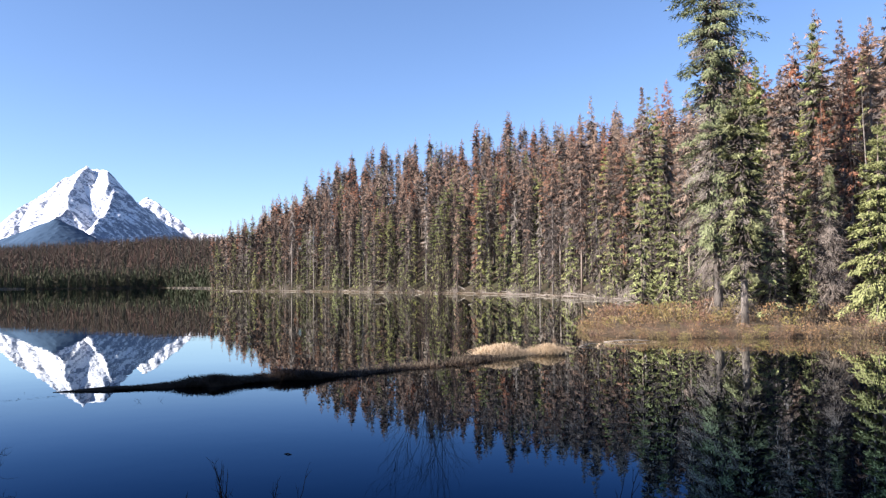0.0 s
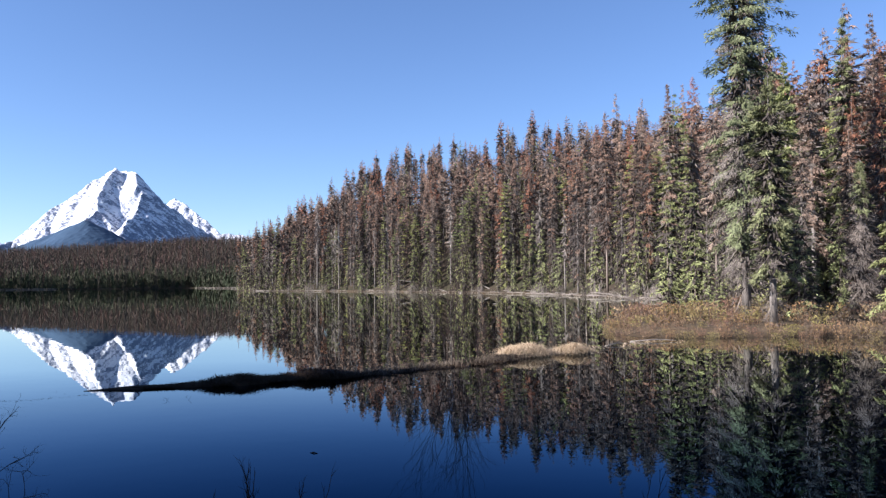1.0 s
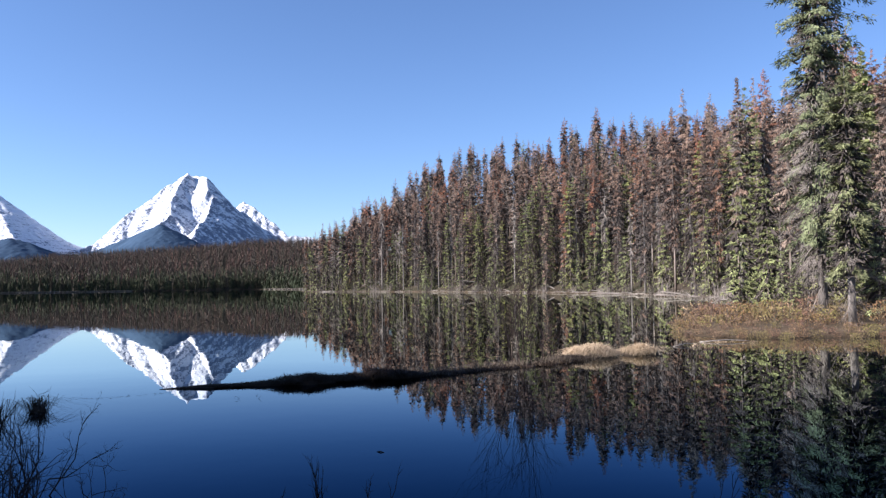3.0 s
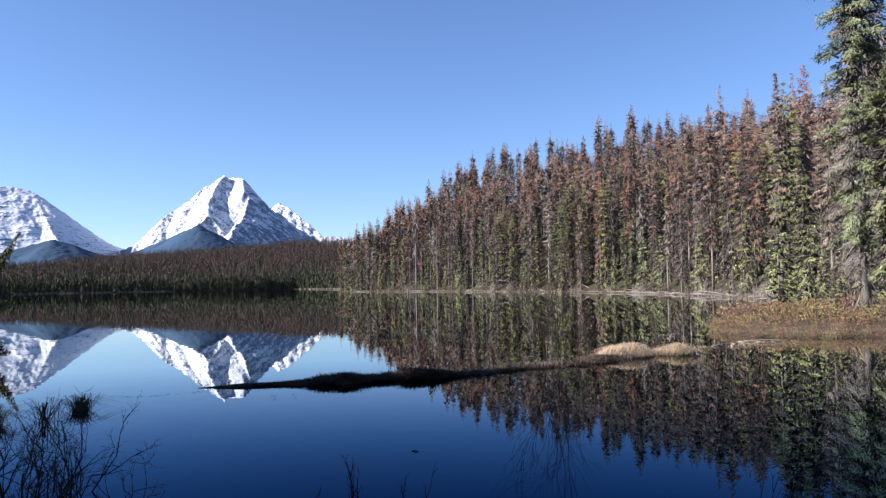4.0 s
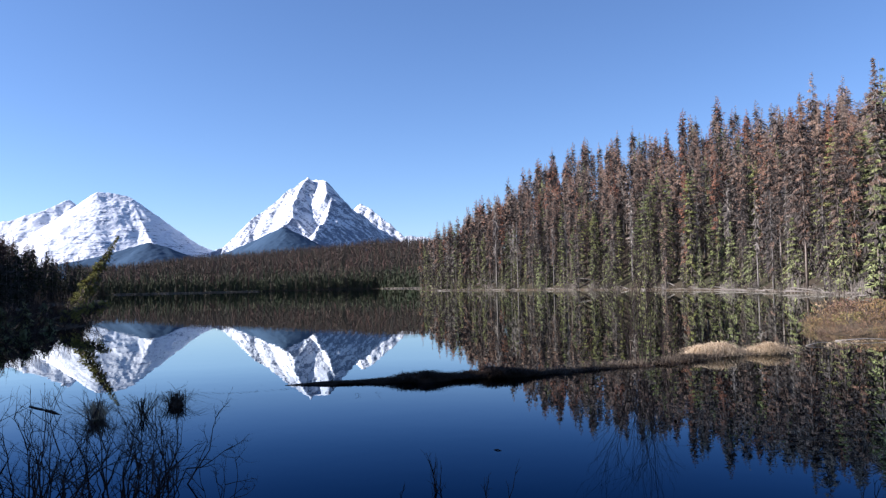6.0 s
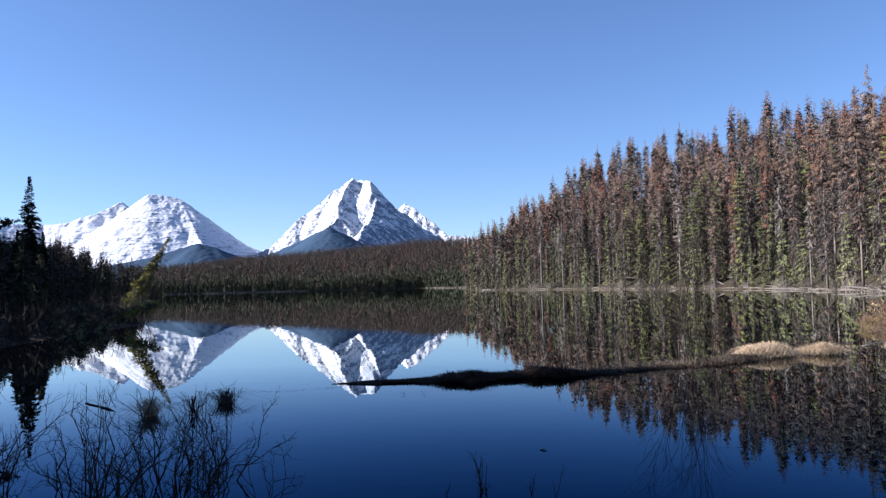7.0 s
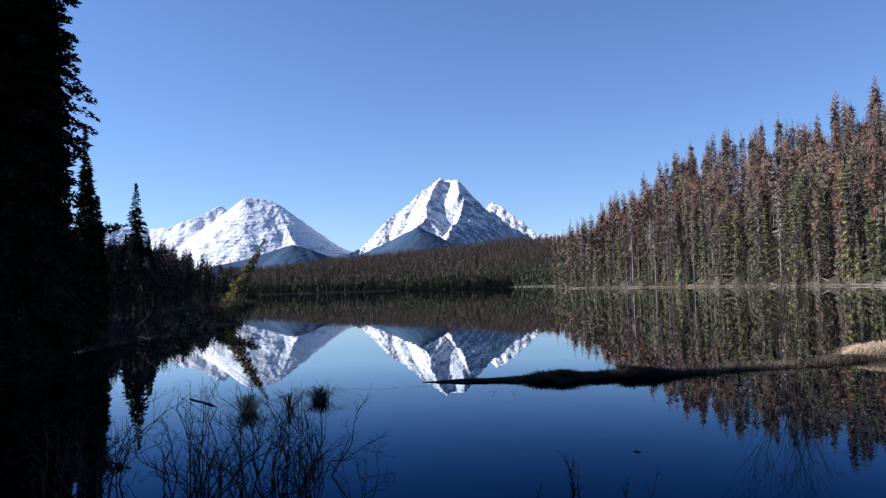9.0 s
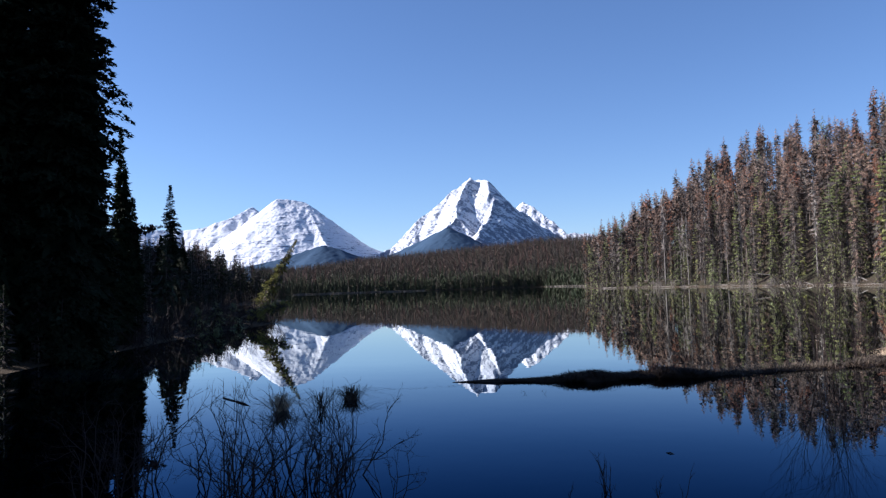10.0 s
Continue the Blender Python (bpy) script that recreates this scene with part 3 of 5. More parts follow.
for i in range(3):
    protos["green"].append(tree("spruce", GREEN, "spruces on the slope", 20.5 + i * 0.9, 0.17, BARK, NEEDLE_GREEN, 300 + i,
                                R=1.85, base=0.6, nb=126, ns=38, shape="column", spray=0.3, width=0.056, bare=0.2, gap=0.03, sides=5, whorls=26, core=4.0, block=1.5))
for i in range(4):
    protos["young"].append(tree("spruce", YOUNG, "spruces on the slope", 7.5 + i * 0.7, 0.09, BARK, NEEDLE_FRESH, 400 + i,
                                R=1.7, base=0.1, nb=84, ns=34, shape="spruce", spray=0.23, width=0.05, bare=0.1, gap=0.04, sides=5, whorls=14, core=3.0, block=1.4))
for i in range(3):
    protos["dim"].append(tree("spruce", "dark young spruce on the shaded peninsula", "spruces of the shaded bank", 7.8 + i * 0.7, 0.09, BARK, NEEDLE_SHADED, 450 + i,
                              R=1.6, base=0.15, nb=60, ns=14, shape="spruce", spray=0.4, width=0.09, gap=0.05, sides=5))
for k, (kind, obs) in enumerate(protos.items()):
    for i, ob in enumerate(obs):
        stand(ob, PARK[0] + 6 * i, PARK[1] - 6 * k)


def scatter(rng, box, gap):
    xs, ys = np.arange(box[0], box[2], gap), np.arange(box[1], box[3], gap)
    X, Y = np.meshgrid(xs, ys)
    return (X + rng.uniform(-0.45, 0.45, X.shape) * gap).ravel(), (Y + rng.uniform(-0.45, 0.45, X.shape) * gap).ravel()


def joined(geo, arrays, x, y, z, turn, size, tall, tint):
    v, f, m, _ = arrays
    c, s = math.cos(turn), math.sin(turn)
    w = np.stack([(v[:, 0] * c - v[:, 1] * s) * size + x, (v[:, 0] * s + v[:, 1] * c) * size + y, v[:, 2] * size * tall + z], 1)
    geo.add(w, f, m, tint)


def simpler():
    """Lighter patterns for the trees that stand further in."""
    flat = {}
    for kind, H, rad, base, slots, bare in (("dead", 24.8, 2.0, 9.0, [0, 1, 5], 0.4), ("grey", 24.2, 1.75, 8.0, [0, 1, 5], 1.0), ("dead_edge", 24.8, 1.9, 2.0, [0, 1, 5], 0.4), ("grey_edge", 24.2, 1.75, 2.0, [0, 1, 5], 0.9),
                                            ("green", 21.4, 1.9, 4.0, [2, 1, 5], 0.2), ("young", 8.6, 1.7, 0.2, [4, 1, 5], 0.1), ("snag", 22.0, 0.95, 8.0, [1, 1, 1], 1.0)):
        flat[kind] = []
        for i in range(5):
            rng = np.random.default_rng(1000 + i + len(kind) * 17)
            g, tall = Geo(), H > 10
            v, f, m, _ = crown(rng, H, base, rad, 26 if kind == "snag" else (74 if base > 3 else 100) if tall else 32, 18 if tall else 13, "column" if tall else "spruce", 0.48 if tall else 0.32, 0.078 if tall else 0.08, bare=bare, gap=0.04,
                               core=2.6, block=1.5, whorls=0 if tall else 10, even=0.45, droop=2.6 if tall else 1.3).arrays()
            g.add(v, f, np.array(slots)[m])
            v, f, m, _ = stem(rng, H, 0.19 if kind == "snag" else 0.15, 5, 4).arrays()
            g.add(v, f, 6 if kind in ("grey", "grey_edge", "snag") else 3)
            flat[kind].append(g.arrays())
    return flat


LIGHT = simpler()
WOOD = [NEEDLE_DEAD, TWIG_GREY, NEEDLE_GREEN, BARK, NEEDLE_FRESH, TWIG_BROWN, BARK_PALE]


def hillside():
    rng = np.random.default_rng(11)
    x, y = scatter(rng, (-150, 60, 110, 370), 3.75)
    sd, r, az = shore_distance(x, y), np.hypot(x, y), np.degrees(np.arctan2(x, y))
    ok = (sd > 1.2) & (sd < 60) & (r > 74) & (az > -19) & (az < 33) & (y > 60) & ~((az < -17.3) & (r > 400))
    ok &= (rng.random(len(x)) < np.where(sd < 34, 1.0, 0.52))
    stuff = Geo()
    things = 0
    for px, py, d, a in zip(x[ok], y[ok], sd[ok], az[ok]):
        q = rng.random()
        if d < 6:
            kind = "young" if q < 0.56 else "green" if q < 0.78 else "dead" if q < 0.90 else "grey"
        else:
            kind = "green" if q < (0.2 if d < 16 else 0.1) else "young" if q < (0.36 if d < 22 else 0.15) else "dead" if q < 0.66 else "grey"
        i = rng.integers(len(protos[kind]))
        turn, size = rng.uniform(0, 360), rng.uniform(0.82, 1.10)
        tall = rng.uniform(0.85, 1.12)
        if kind == "young":
            size, tall = rng.uniform(0.55, 1.35), rng.uniform(1.0, 1.5)
        if 2 < d < 26 and rng.random() < 0.12:
            joined(stuff, LIGHT["snag"][i], px, py, float(ground_z(px, py)) - 0.05, radians(turn), rng.uniform(0.6, 1.05), tall, rng.random())
        elif d < 11 and things < 130:
            planted(protos[kind][i], px, py, turn, size, tall)
            things += 1
        else:
            joined(stuff, LIGHT[kind + "_edge" if kind in ("dead", "grey") and (d < 13 or a < -14.5) else kind][i], px, py, float(ground_z(px, py)) - 0.05, radians(turn), size, tall, rng.random())
    x, y = scatter(rng, (-150, 60, 40, 395), 2.8)
    sd, r, az = shore_distance(x, y), np.hypot(x, y), np.degrees(np.arctan2(x, y))
    ok = (sd > 0.8) & (sd < 8) & (r > 74) & (az > -19.5) & (az < 20) & (r < 400) & (rng.random(len(x)) < 0.75)
    for px, py in zip(x[ok], y[ok]):
        joined(stuff, LIGHT["young"][rng.integers(5)], px, py, float(ground_z(px, py)) - 0.05, rng.uniform(0, 6), rng.uniform(0.22, 0.8), rng.uniform(1.1, 1.6), rng.random())
    ob = new("hillside_forest", stuff.mesh("hillside_forest", WOOD))
    tagged(ob, "dense beetle-killed pine forest covering the slope", "forest", kind="stuff")


def far_forest():
    """The low wooded hill across the lake."""
    rng = np.random.default_rng(12)
    x, y = scatter(rng, (-760, 280, -90, 1010), 5.5)
    sd, r, az = shore_distance(x, y), np.hypot(x, y), np.degrees(np.arctan2(x, y))
    ok = (sd > 3) & (r < 1030) & (az > -41) & (az < -14.5) & (r > 330)
    x, y = x[ok], y[ok]
    g = Geo()

    def trees(x, y, kk, low, mat, H, rad, coarse):
        n, z = len(x), ground_z(x, y)
        u = low + (1 - low) * (np.arange(kk)[None] + rng.random((n, kk))) / kk
        a = np.arange(kk)[None] * GOLD + rng.uniform(0, 6.28, (n, 1))
        q = (rad * np.minimum(1, (1 - u) * 2.2) + 0.08) * rng.uniform(0.2, 1.0, u.shape)
        c = np.stack([x[:, None] + np.cos(a) * q, y[:, None] + np.sin(a) * q, z[:, None] + H[:, None] * u], -1)
        size = coarse * (0.35 + 0.5 * np.minimum(1, (1 - u) * 2.5))[..., None]
        v = np.stack([c + (rng.uniform(-0.25, 0.25, c.shape) + [0, 0, 1.9]) * size, c + rng.uniform(-0.55, 0.55, c.shape) * size,
                      c + (rng.uniform(-0.5, 0.5, c.shape) - [0, 0, 1.4]) * size], 2)
        g.add(v.reshape(-1, 3), np.arange(n * kk * 3).reshape(-1, 3), mat, np.repeat(rng.random(n), kk * 3))
        return z
    n, H = len(x), rng.uniform(11, 17.5, len(x))
    z = trees(x, y, 26, 0.2, 0, H, 1.0, 0.85)
    fx, fy = scatter(rng, (-420, 300, -85, 640), 3.0)
    sd, r, az = shore_distance(fx, fy), np.hypot(fx, fy), np.degrees(np.arctan2(fx, fy))
    ok = (sd > 0.8) & (sd < 17) & (az > -41) & (az < -14.8) & (r > 330)
    fx, fy = fx[ok], fy[ok]
    trees(fx, fy, 44, 0.0, 2, rng.uniform(5, 17, len(fx)), 1.15, 1.0)
    # slender stems
    b = np.stack([x, y, z - 0.2], -1)
    t = np.array([[0.26, 0, 0], [-0.13, 0.22, 0], [-0.13, -0.22, 0]])
    v = np.concatenate([b[:, None] + t, (b + np.stack([0 * x, 0 * x, H * 1.04], -1))[:, None]], 1)
    o = np.arange(n)[:, None] * 4
    g.add(v.reshape(-1, 3), np.concatenate([o + [0, 1, 3], o + [1, 2, 3], o + [2, 0, 3]]), 1)
    tagged(new("distant_forest", g.mesh("distant_forest", [NEEDLE_FAR, BARK_DARK, NEEDLE_COVE])), "brown and dark green conifers on the far low hill", "forest", kind="stuff")


hillside()
far_forest()


# ---- trees on the near point ----
def point_trees():
    t = tree("spruce", "tall sparse olive-green spruce with grey lower branches", "", 22.5, 0.21, BARK_PALE, NEEDLE_OLIVE, 501, stubs=30, sides=8,
             R=2.6, base=2.6, nb=250, ns=210, shape="ragged", spray=0.2, width=0.036, low_el=-22, top_el=10, sag=0.22, bare=0.55, fan=0.34, loose=0.025, core=7.0, inner=TWIG_BROWN, gap=0.1, whorls=30, even=0.3, droop=1.6, block=1.3)
    part("skirt", crown(np.random.default_rng(5011), 7.5, 0.7, 1.7, 70, 60, "column", 0.24, 0.026, low_el=-42, top_el=-8, sag=0.35, bare=4.0, gap=0.1, core=2.0, fan=0.5, droop=2.2)
         .mesh("skirt", [TWIG_GREY, TWIG_GREY, TWIG_BROWN]), t, "bare drooping grey branches")
    stand(t, 14.9, 41.8, 40)
    t = tree("spruce", "grey-green spruce with a bare pale lower trunk", "", 11.9, 0.17, BARK_PALE, NEEDLE_OLIVE, 502, stubs=16, sides=8,
             R=1.5, base=2.6, nb=170, ns=130, shape="column", spray=0.18, width=0.036, bare=0.3, core=6.0, inner=TWIG_BROWN, gap=0.06, whorls=22, even=0.4, block=1.3)
    part("skirt", crown(np.random.default_rng(5021), 4.6, 0.5, 1.2, 46, 50, "column", 0.2, 0.024, low_el=-42, top_el=-8, sag=0.35, bare=4.0, gap=0.1, core=2.0, fan=0.5, droop=2.2)
         .mesh("skirt", [TWIG_GREY, TWIG_GREY, TWIG_BROWN]), t, "bare drooping grey branches")
    stand(t, 14.2, 36.4)
    t = tree("dead_spruce", "small dead grey spruce with bare drooping twigs", "", 11.0, 0.13, BARK_PALE, NEEDLE_OLIVE, 503, stubs=24,
             R=1.6, base=1.5, nb=140, ns=90, shape="column", spray=0.28, width=0.03, bare=1.4, fan=0.5, core=3.0, inner=TWIG_GREY, gap=0.1, low_el=-40, top_el=10)
    stand(t, 18.0, 52.0)
    t = tree("dead_pine", "dead pine with rusty top and yellow-green lower branches", "", 20.0, 0.19, BARK_PALE, NEEDLE_DEAD, 504, stubs=14,
             R=1.25, base=6.0, nb=130, ns=60, shape="spruce", spray=0.3, width=0.045, bare=0.4, core=3.0, inner=TWIG_GREY, gap=0.12)
    part("lower_crown", crown(np.random.default_rng(5041), 15.0, 3.8, 1.3, 60, 36, "tuft", 0.22, 0.06, gap=0.2, core=0.3).mesh("lower_crown", [NEEDLE_BRIGHT, TWIG_GREY, TWIG_DARK]), t)
    stand(t, 17.9, 68.5)
    t = tree("spruce", "bright yellow-green young spruce", "", 10.5, 0.12, BARK, NEEDLE_BRIGHT, 505,
             R=1.75, base=0.4, nb=120, ns=96, shape="spruce", spray=0.22, width=0.046, core=3.0, inner=TWIG_BROWN, whorls=15, gap=0.12)
    stand(t, 19.6, 64.0)
    t = tree("dead_pine", "rust-red dead pine above a grey trunk", "", 15.8, 0.17, BARK_PALE, NEEDLE_DEAD, 506, stubs=18,
             R=1.3, base=4.0, nb=120, ns=110, shape="column", spray=0.22, width=0.036, bare=0.35, core=3.0, inner=TWIG_GREY, gap=0.12)
    stand(t, 22.0, 49.7)
    t = tree("spruce", "tall green spruce with dead grey skirt", "", 19.6, 0.2, BARK, NEEDLE_BRIGHT, 507, stubs=16,
             R=2.2, base=1.2, nb=190, ns=120, shape="spruce", spray=0.22, width=0.043, bare=0.4, core=6.0, inner=TWIG_BROWN, gap=0.06, whorls=28, even=0.5, block=1.4)
    stand(t, 25.2, 51.8)
    t = tree("dead_pine", "dark brown dead pine with thin crown", "", 20.0, 0.18, BARK, NEEDLE_DEAD, 508, stubs=16,
             R=1.5, base=3.0, nb=130, ns=100, shape="column", spray=0.22, width=0.038, bare=0.5, core=3.0, inner=TWIG_GREY, gap=0.15)
    stand(t, 28.0, 53.6)
    t = tree("dead_pine", "reddish-brown dead pine with thin crown", "", 20.2, 0.18, BARK_PALE, NEEDLE_DEAD, 509, stubs=16,
             R=1.45, base=3.0, nb=130, ns=100, shape="column", spray=0.22, width=0.038, bare=0.45, core=3.0, inner=TWIG_GREY, gap=0.15)
    stand(t, 30.6, 54.5)
    t = tree("spruce", "yellow-green spruce with boughs to the ground", "", 9.5, 0.16, BARK, NEEDLE_BRIGHT, 510,
             R=2.2, base=0.4, nb=130, ns=150, shape="spruce", spray=0.18, width=0.04, core=3.0, inner=TWIG_BROWN, gap=0.1, whorls=16)
    stand(t, 20.3, 35.8)
    t = tree("dead_spruce", "dead grey spruce with hanging bare branches", "", 8.5, 0.13, BARK_PALE, NEEDLE_OLIVE, 511, stubs=30,
             R=1.7, base=0.6, nb=170, ns=100, shape="spruce", spray=0.26, width=0.03, bare=1.3, low_el=-38, top_el=0, core=4.0, inner=TWIG_BROWN, gap=0.05, fan=0.5)
    stand(t, 21.6, 42.9)
    t = tree("spruce", "dark green spruce behind the shore trees", "", 17.5, 0.17, BARK, NEEDLE_GREEN, 512,
             R=1.5, base=1.0, nb=155, ns=78, shape="column", spray=0.32, width=0.069, bare=0.3, core=3.0, inner=TWIG_GREY, gap=0.1)
    stand(t, 22.6, 55.0)
    snag = new("snag", stem(np.random.default_rng(513), 14.5, 0.12, 7, 8, lean=(-0.03, 0.0), stubs=6).mesh("snag", [BARK_PALE], True))
    tagged(snag, "bare pale dead trunk without branches", "dead tree")
    stand(snag, 28.2, 50.5)
    rng = np.random.default_rng(21)
    x, y = scatter(rng, (12, 38, 75, 100), 2.8)
    sd, r, az = shore_distance(x, y), np.hypot(x, y), np.degrees(np.arctan2(x, y))
    hand = np.array([(14.9, 41.8), (14.2, 36.4), (17.9, 68.5), (22, 49.7), (25.2, 51.8), (20.3, 35.8), (21.6, 42.9)])
    for px, py, d, rr, a in zip(x, y, sd, r, az):
        if d < 1.5 or rr > 80 or rr < 46 or a > 36 or a < 13.5:
            continue
        if np.hypot(*(hand - (px, py)).T).min() < 1.8:
            continue
        q = rng.random()
        kind = "young" if (q < 0.4 or rr < 50) else "green" if q < 0.62 else "dead" if q < 0.86 else "grey"
        if d > 12 and kind == "young":
            kind = "green"
        size = rng.uniform(0.5, 0.72) if kind != "young" else rng.uniform(0.35, 0.95)
        if kind != "young":
            size = min(size, (2.0 + rr * 0.27) / 26)
        planted(protos[kind][rng.integers(len(protos[kind]))], px, py, rng.uniform(0, 360), size, rng.uniform(0.85, 1.1))


point_trees()


# ---- dark trees of the shaded shore ----
def shaded_shore():
    big = [(-53.3, 33.6, 19.5, 2.6, 0.0), (-56.9, 34.0, 19.0, 2.5, 0.0), (-60.0, 34.5, 19.0, 2.6, 0.0), (-49.7, 40.0, 10.35, 0.8, 0.0), (-49.0, 42.5, 7.4, 0.7, 0.0),
           (-50.9, 39.4, 6.6, 1.3, 0.0), (-52.2, 36.5, 8.5, 1.6, 0.0), (-49.9, 41.0, 5.4, 1.0, 0.0), (-49.3, 42.0, 4.4, 0.7, 0.0),
           (-46.55, 98.0, 15.7, 2.3, 0.1), (-45.75, 98.9, 9.6, 1.1, 0.0), (-47.2, 100.8, 9.6, 1.6, 0.0), (-46.5, 106.1, 11.0, 1.6, 0.0)]
    for i, (az, r, H, rad, bare) in enumerate(big):
        label = "tall dark spruce in shade on the lake bank" if H > 12 else "small dark spruce at the shaded lake edge"
        far = r > 90
        t = tree("spruce", label, "spruces of the shaded bank", H, 0.02 + H * 0.009, BARK_DARK, NEEDLE_SHADED, 600 + i, stubs=4,
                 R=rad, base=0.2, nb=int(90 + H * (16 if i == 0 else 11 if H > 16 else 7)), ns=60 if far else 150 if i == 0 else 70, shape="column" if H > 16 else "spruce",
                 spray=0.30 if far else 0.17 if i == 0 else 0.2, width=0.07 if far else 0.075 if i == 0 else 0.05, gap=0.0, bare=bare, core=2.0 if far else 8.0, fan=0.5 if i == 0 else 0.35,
                 sag=0.3, loose=0.012, droop=0.9, even=0.8 if i == 0 else 0.6, block=2.6 if i < 3 else 1.0, inner=NEEDLE_SHADED, whorls=46 if i == 0 else 0)
        stand(t, *polar(az, r), 30 * i)
        if i == 3:
            bough = part("bough", crown(np.random.default_rng(690), 1.9, 0.0, 0.28, 40, 22, "spruce", 0.16, 0.045).mesh("bough", [NEEDLE_SHADED, TWIG_DARK, TWIG_DARK]), t)
            bough.matrix_basis = pose(0, 0, 5.3, 0, 78, -40)
    # unseen wood to the side and behind, added to shade the bar and the peninsula
    rng = np.random.default_rng(31)
    wood, plain = Geo(), []
    for i in range(4):
        g = Geo()
        v, f, m, _ = crown(rng, 21.4, 0.8, 2.3, 26, 5, "column", 1.6, 0.6, gap=0.0, core=1.5, loose=0.06).arrays()
        g.add(v, f, np.array([2, 1, 5])[m])
        v, f, m, _ = stem(rng, 21.0, 0.16, 4, 4).arrays()
        g.add(v, f, 3)
        plain.append(g.arrays())
    for box, gap in (((-44, -26, -12, 22), 2.9), ((-84, 4, -40, 52), 4.6), ((-210, -30, -70, 110), 6.0), ((-250, 40, -95, 190), 8.5)):
        x, y = scatter(rng, box, gap)
        sd = shore_distance(x, y)
        for px, py, d in zip(x, y, sd):
            a = math.degrees(math.atan2(px, py))
            # strip left clear so the sun still reaches the hummock
            if d < 1.5 or math.hypot(px, py) < 13 or px > -13 or a > (-51.8 if px < -95 else -58.5) or (py - 0.384 * px > 22.9 and px > -50):
                continue
            joined(wood, plain[rng.integers(4)], px, py, float(ground_z(px, py)), rng.uniform(0, 6), rng.uniform(0.8, 0.98), rng.uniform(0.9, 1.1), rng.random())
    tagged(new("bank_forest", wood.mesh("bank_forest", [NEEDLE_SHADED, TWIG_GREY, NEEDLE_SHADED, BARK, NEEDLE_SHADED, TWIG_DARK])),
           "unseen spruce wood on the bank, added for shade", "forest", kind="stuff")
    # low dark spruces added along the near bank to black out its pale ground
    x, y = scatter(rng, (-36, 9, -20, 34), 1.5)
    for px, py, d in zip(x, y, shore_distance(x, y)):
        if 0.3 < d < 3.2 and math.degrees(math.atan2(px, py)) < -49.5:
            planted(protos["dim"][rng.integers(3)], px, py, rng.uniform(0, 360), rng.uniform(0.18, 0.42), rng.uniform(0.8, 1.1))
    # wooded shore beyond the little bay
    x, y = scatter(rng, (-200, 60, -60, 215), 4.0)
    sd, r, az = shore_distance(x, y), np.hypot(x, y), np.degrees(np.arctan2(x, y))
    top = np.interp(az, [-56, -50, -48.0, -45.7, -44.4, -43.3, -41.6, -39.8, -38.7, -38.1], [5.0, 4.6, 3.94, 3.8, 3.9, 3.16, 2.72, 2.07, 1.3, 0.79])
    wood, count = Geo(), 0
    for px, py, d, rr, a, e in zip(x, y, sd, r, az, top):
        if d < 0.8 or d > 45 or a < -51 or a > -37.8 or rr < 92 or rr > 245 or rng.random() < 0.12:
            continue
        want = (math.tan(radians(e)) * rr + 2.4 - float(ground_z(px, py))) * rng.uniform(0.74, 1.06)
        want = min(want, 21)
        if d < 4:
            want *= rng.uniform(0.35, 0.9)
        kind, tallest = ("young", 8.6) if want < 9 else ("green", 21.4) if rng.random() < 0.3 else ("dead", 24.8)
        i = rng.integers(len(protos[kind]))
        size = max(want, 1.5) / tallest
        if d < 9 and count < 70:
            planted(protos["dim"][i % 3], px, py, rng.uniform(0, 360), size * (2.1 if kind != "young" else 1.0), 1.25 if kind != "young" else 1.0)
            count += 1
        else:
            joined(wood, LIGHT[kind][i], px, py, float(ground_z(px, py)), rng.uniform(0, 6), size, 1.0, rng.random())
    # thicket along the waterline
    x, y = scatter(rng, (-130, 22, -26, 160), 1.85)
    sd, r, az = shore_distance(x, y), np.hypot(x, y), np.degrees(np.arctan2(x, y))
    for px, py, d, rr, a in zip(x, y, sd, r, az):
        if d < 0.2 or d > 4.5 or a > -37.5 or a < -53 or rr < 36 or rr > 190 or (rr > 78 and rng.random() < 0.55):
            continue
        joined(wood, LIGHT["young"][rng.integers(5)], px, py, float(ground_z(px, py)) - 0.1, rng.uniform(0, 6), rng.uniform(0.10, 0.22) if rr < 78 else rng.uniform(0.15, 0.4), rng.uniform(0.7, 1.2), rng.random())
    tagged(new("peninsula_forest", wood.mesh("peninsula_forest", [NEEDLE_FAR, TWIG_BROWN, NEEDLE_SHADED, BARK, NEEDLE_SHADED, TWIG_DARK])),
           "dark mixed conifers on a low wooded peninsula", "forest", kind="stuff")
    # two spruces whose shade is put into their colour by darker needles
    for k, (az, r, h) in enumerate(((-46.9, 62.0, 6.4), (-45.9, 64.0, 5.0))):
        t = tree("spruce", "dim olive spruce on the shaded shore", "spruces of the shaded bank", h, 0.09, BARK, NEEDLE_COVE, 630 + k,
                 R=1.4, base=0.3, nb=110, ns=40, shape="spruce", spray=0.26, width=0.06, gap=0.1, core=2.0)
        stand(t, *polar(az, r), 50 * k)
    # the spruce that leans out over the water
    t = tree("spruce", "leaning spruce with sunlit mossy top over the water", "", 8.0, 0.12, BARK, NEEDLE_MOSS, 640, stubs=6,
             R=0.95, base=0.8, nb=150, ns=50, shape="spruce", spray=0.18, width=0.036, gap=0.05, core=2.5, even=0.6)
    stand(t, -44.2, 50.6, tilt=(-20.5, 21.6))


shaded_shore()


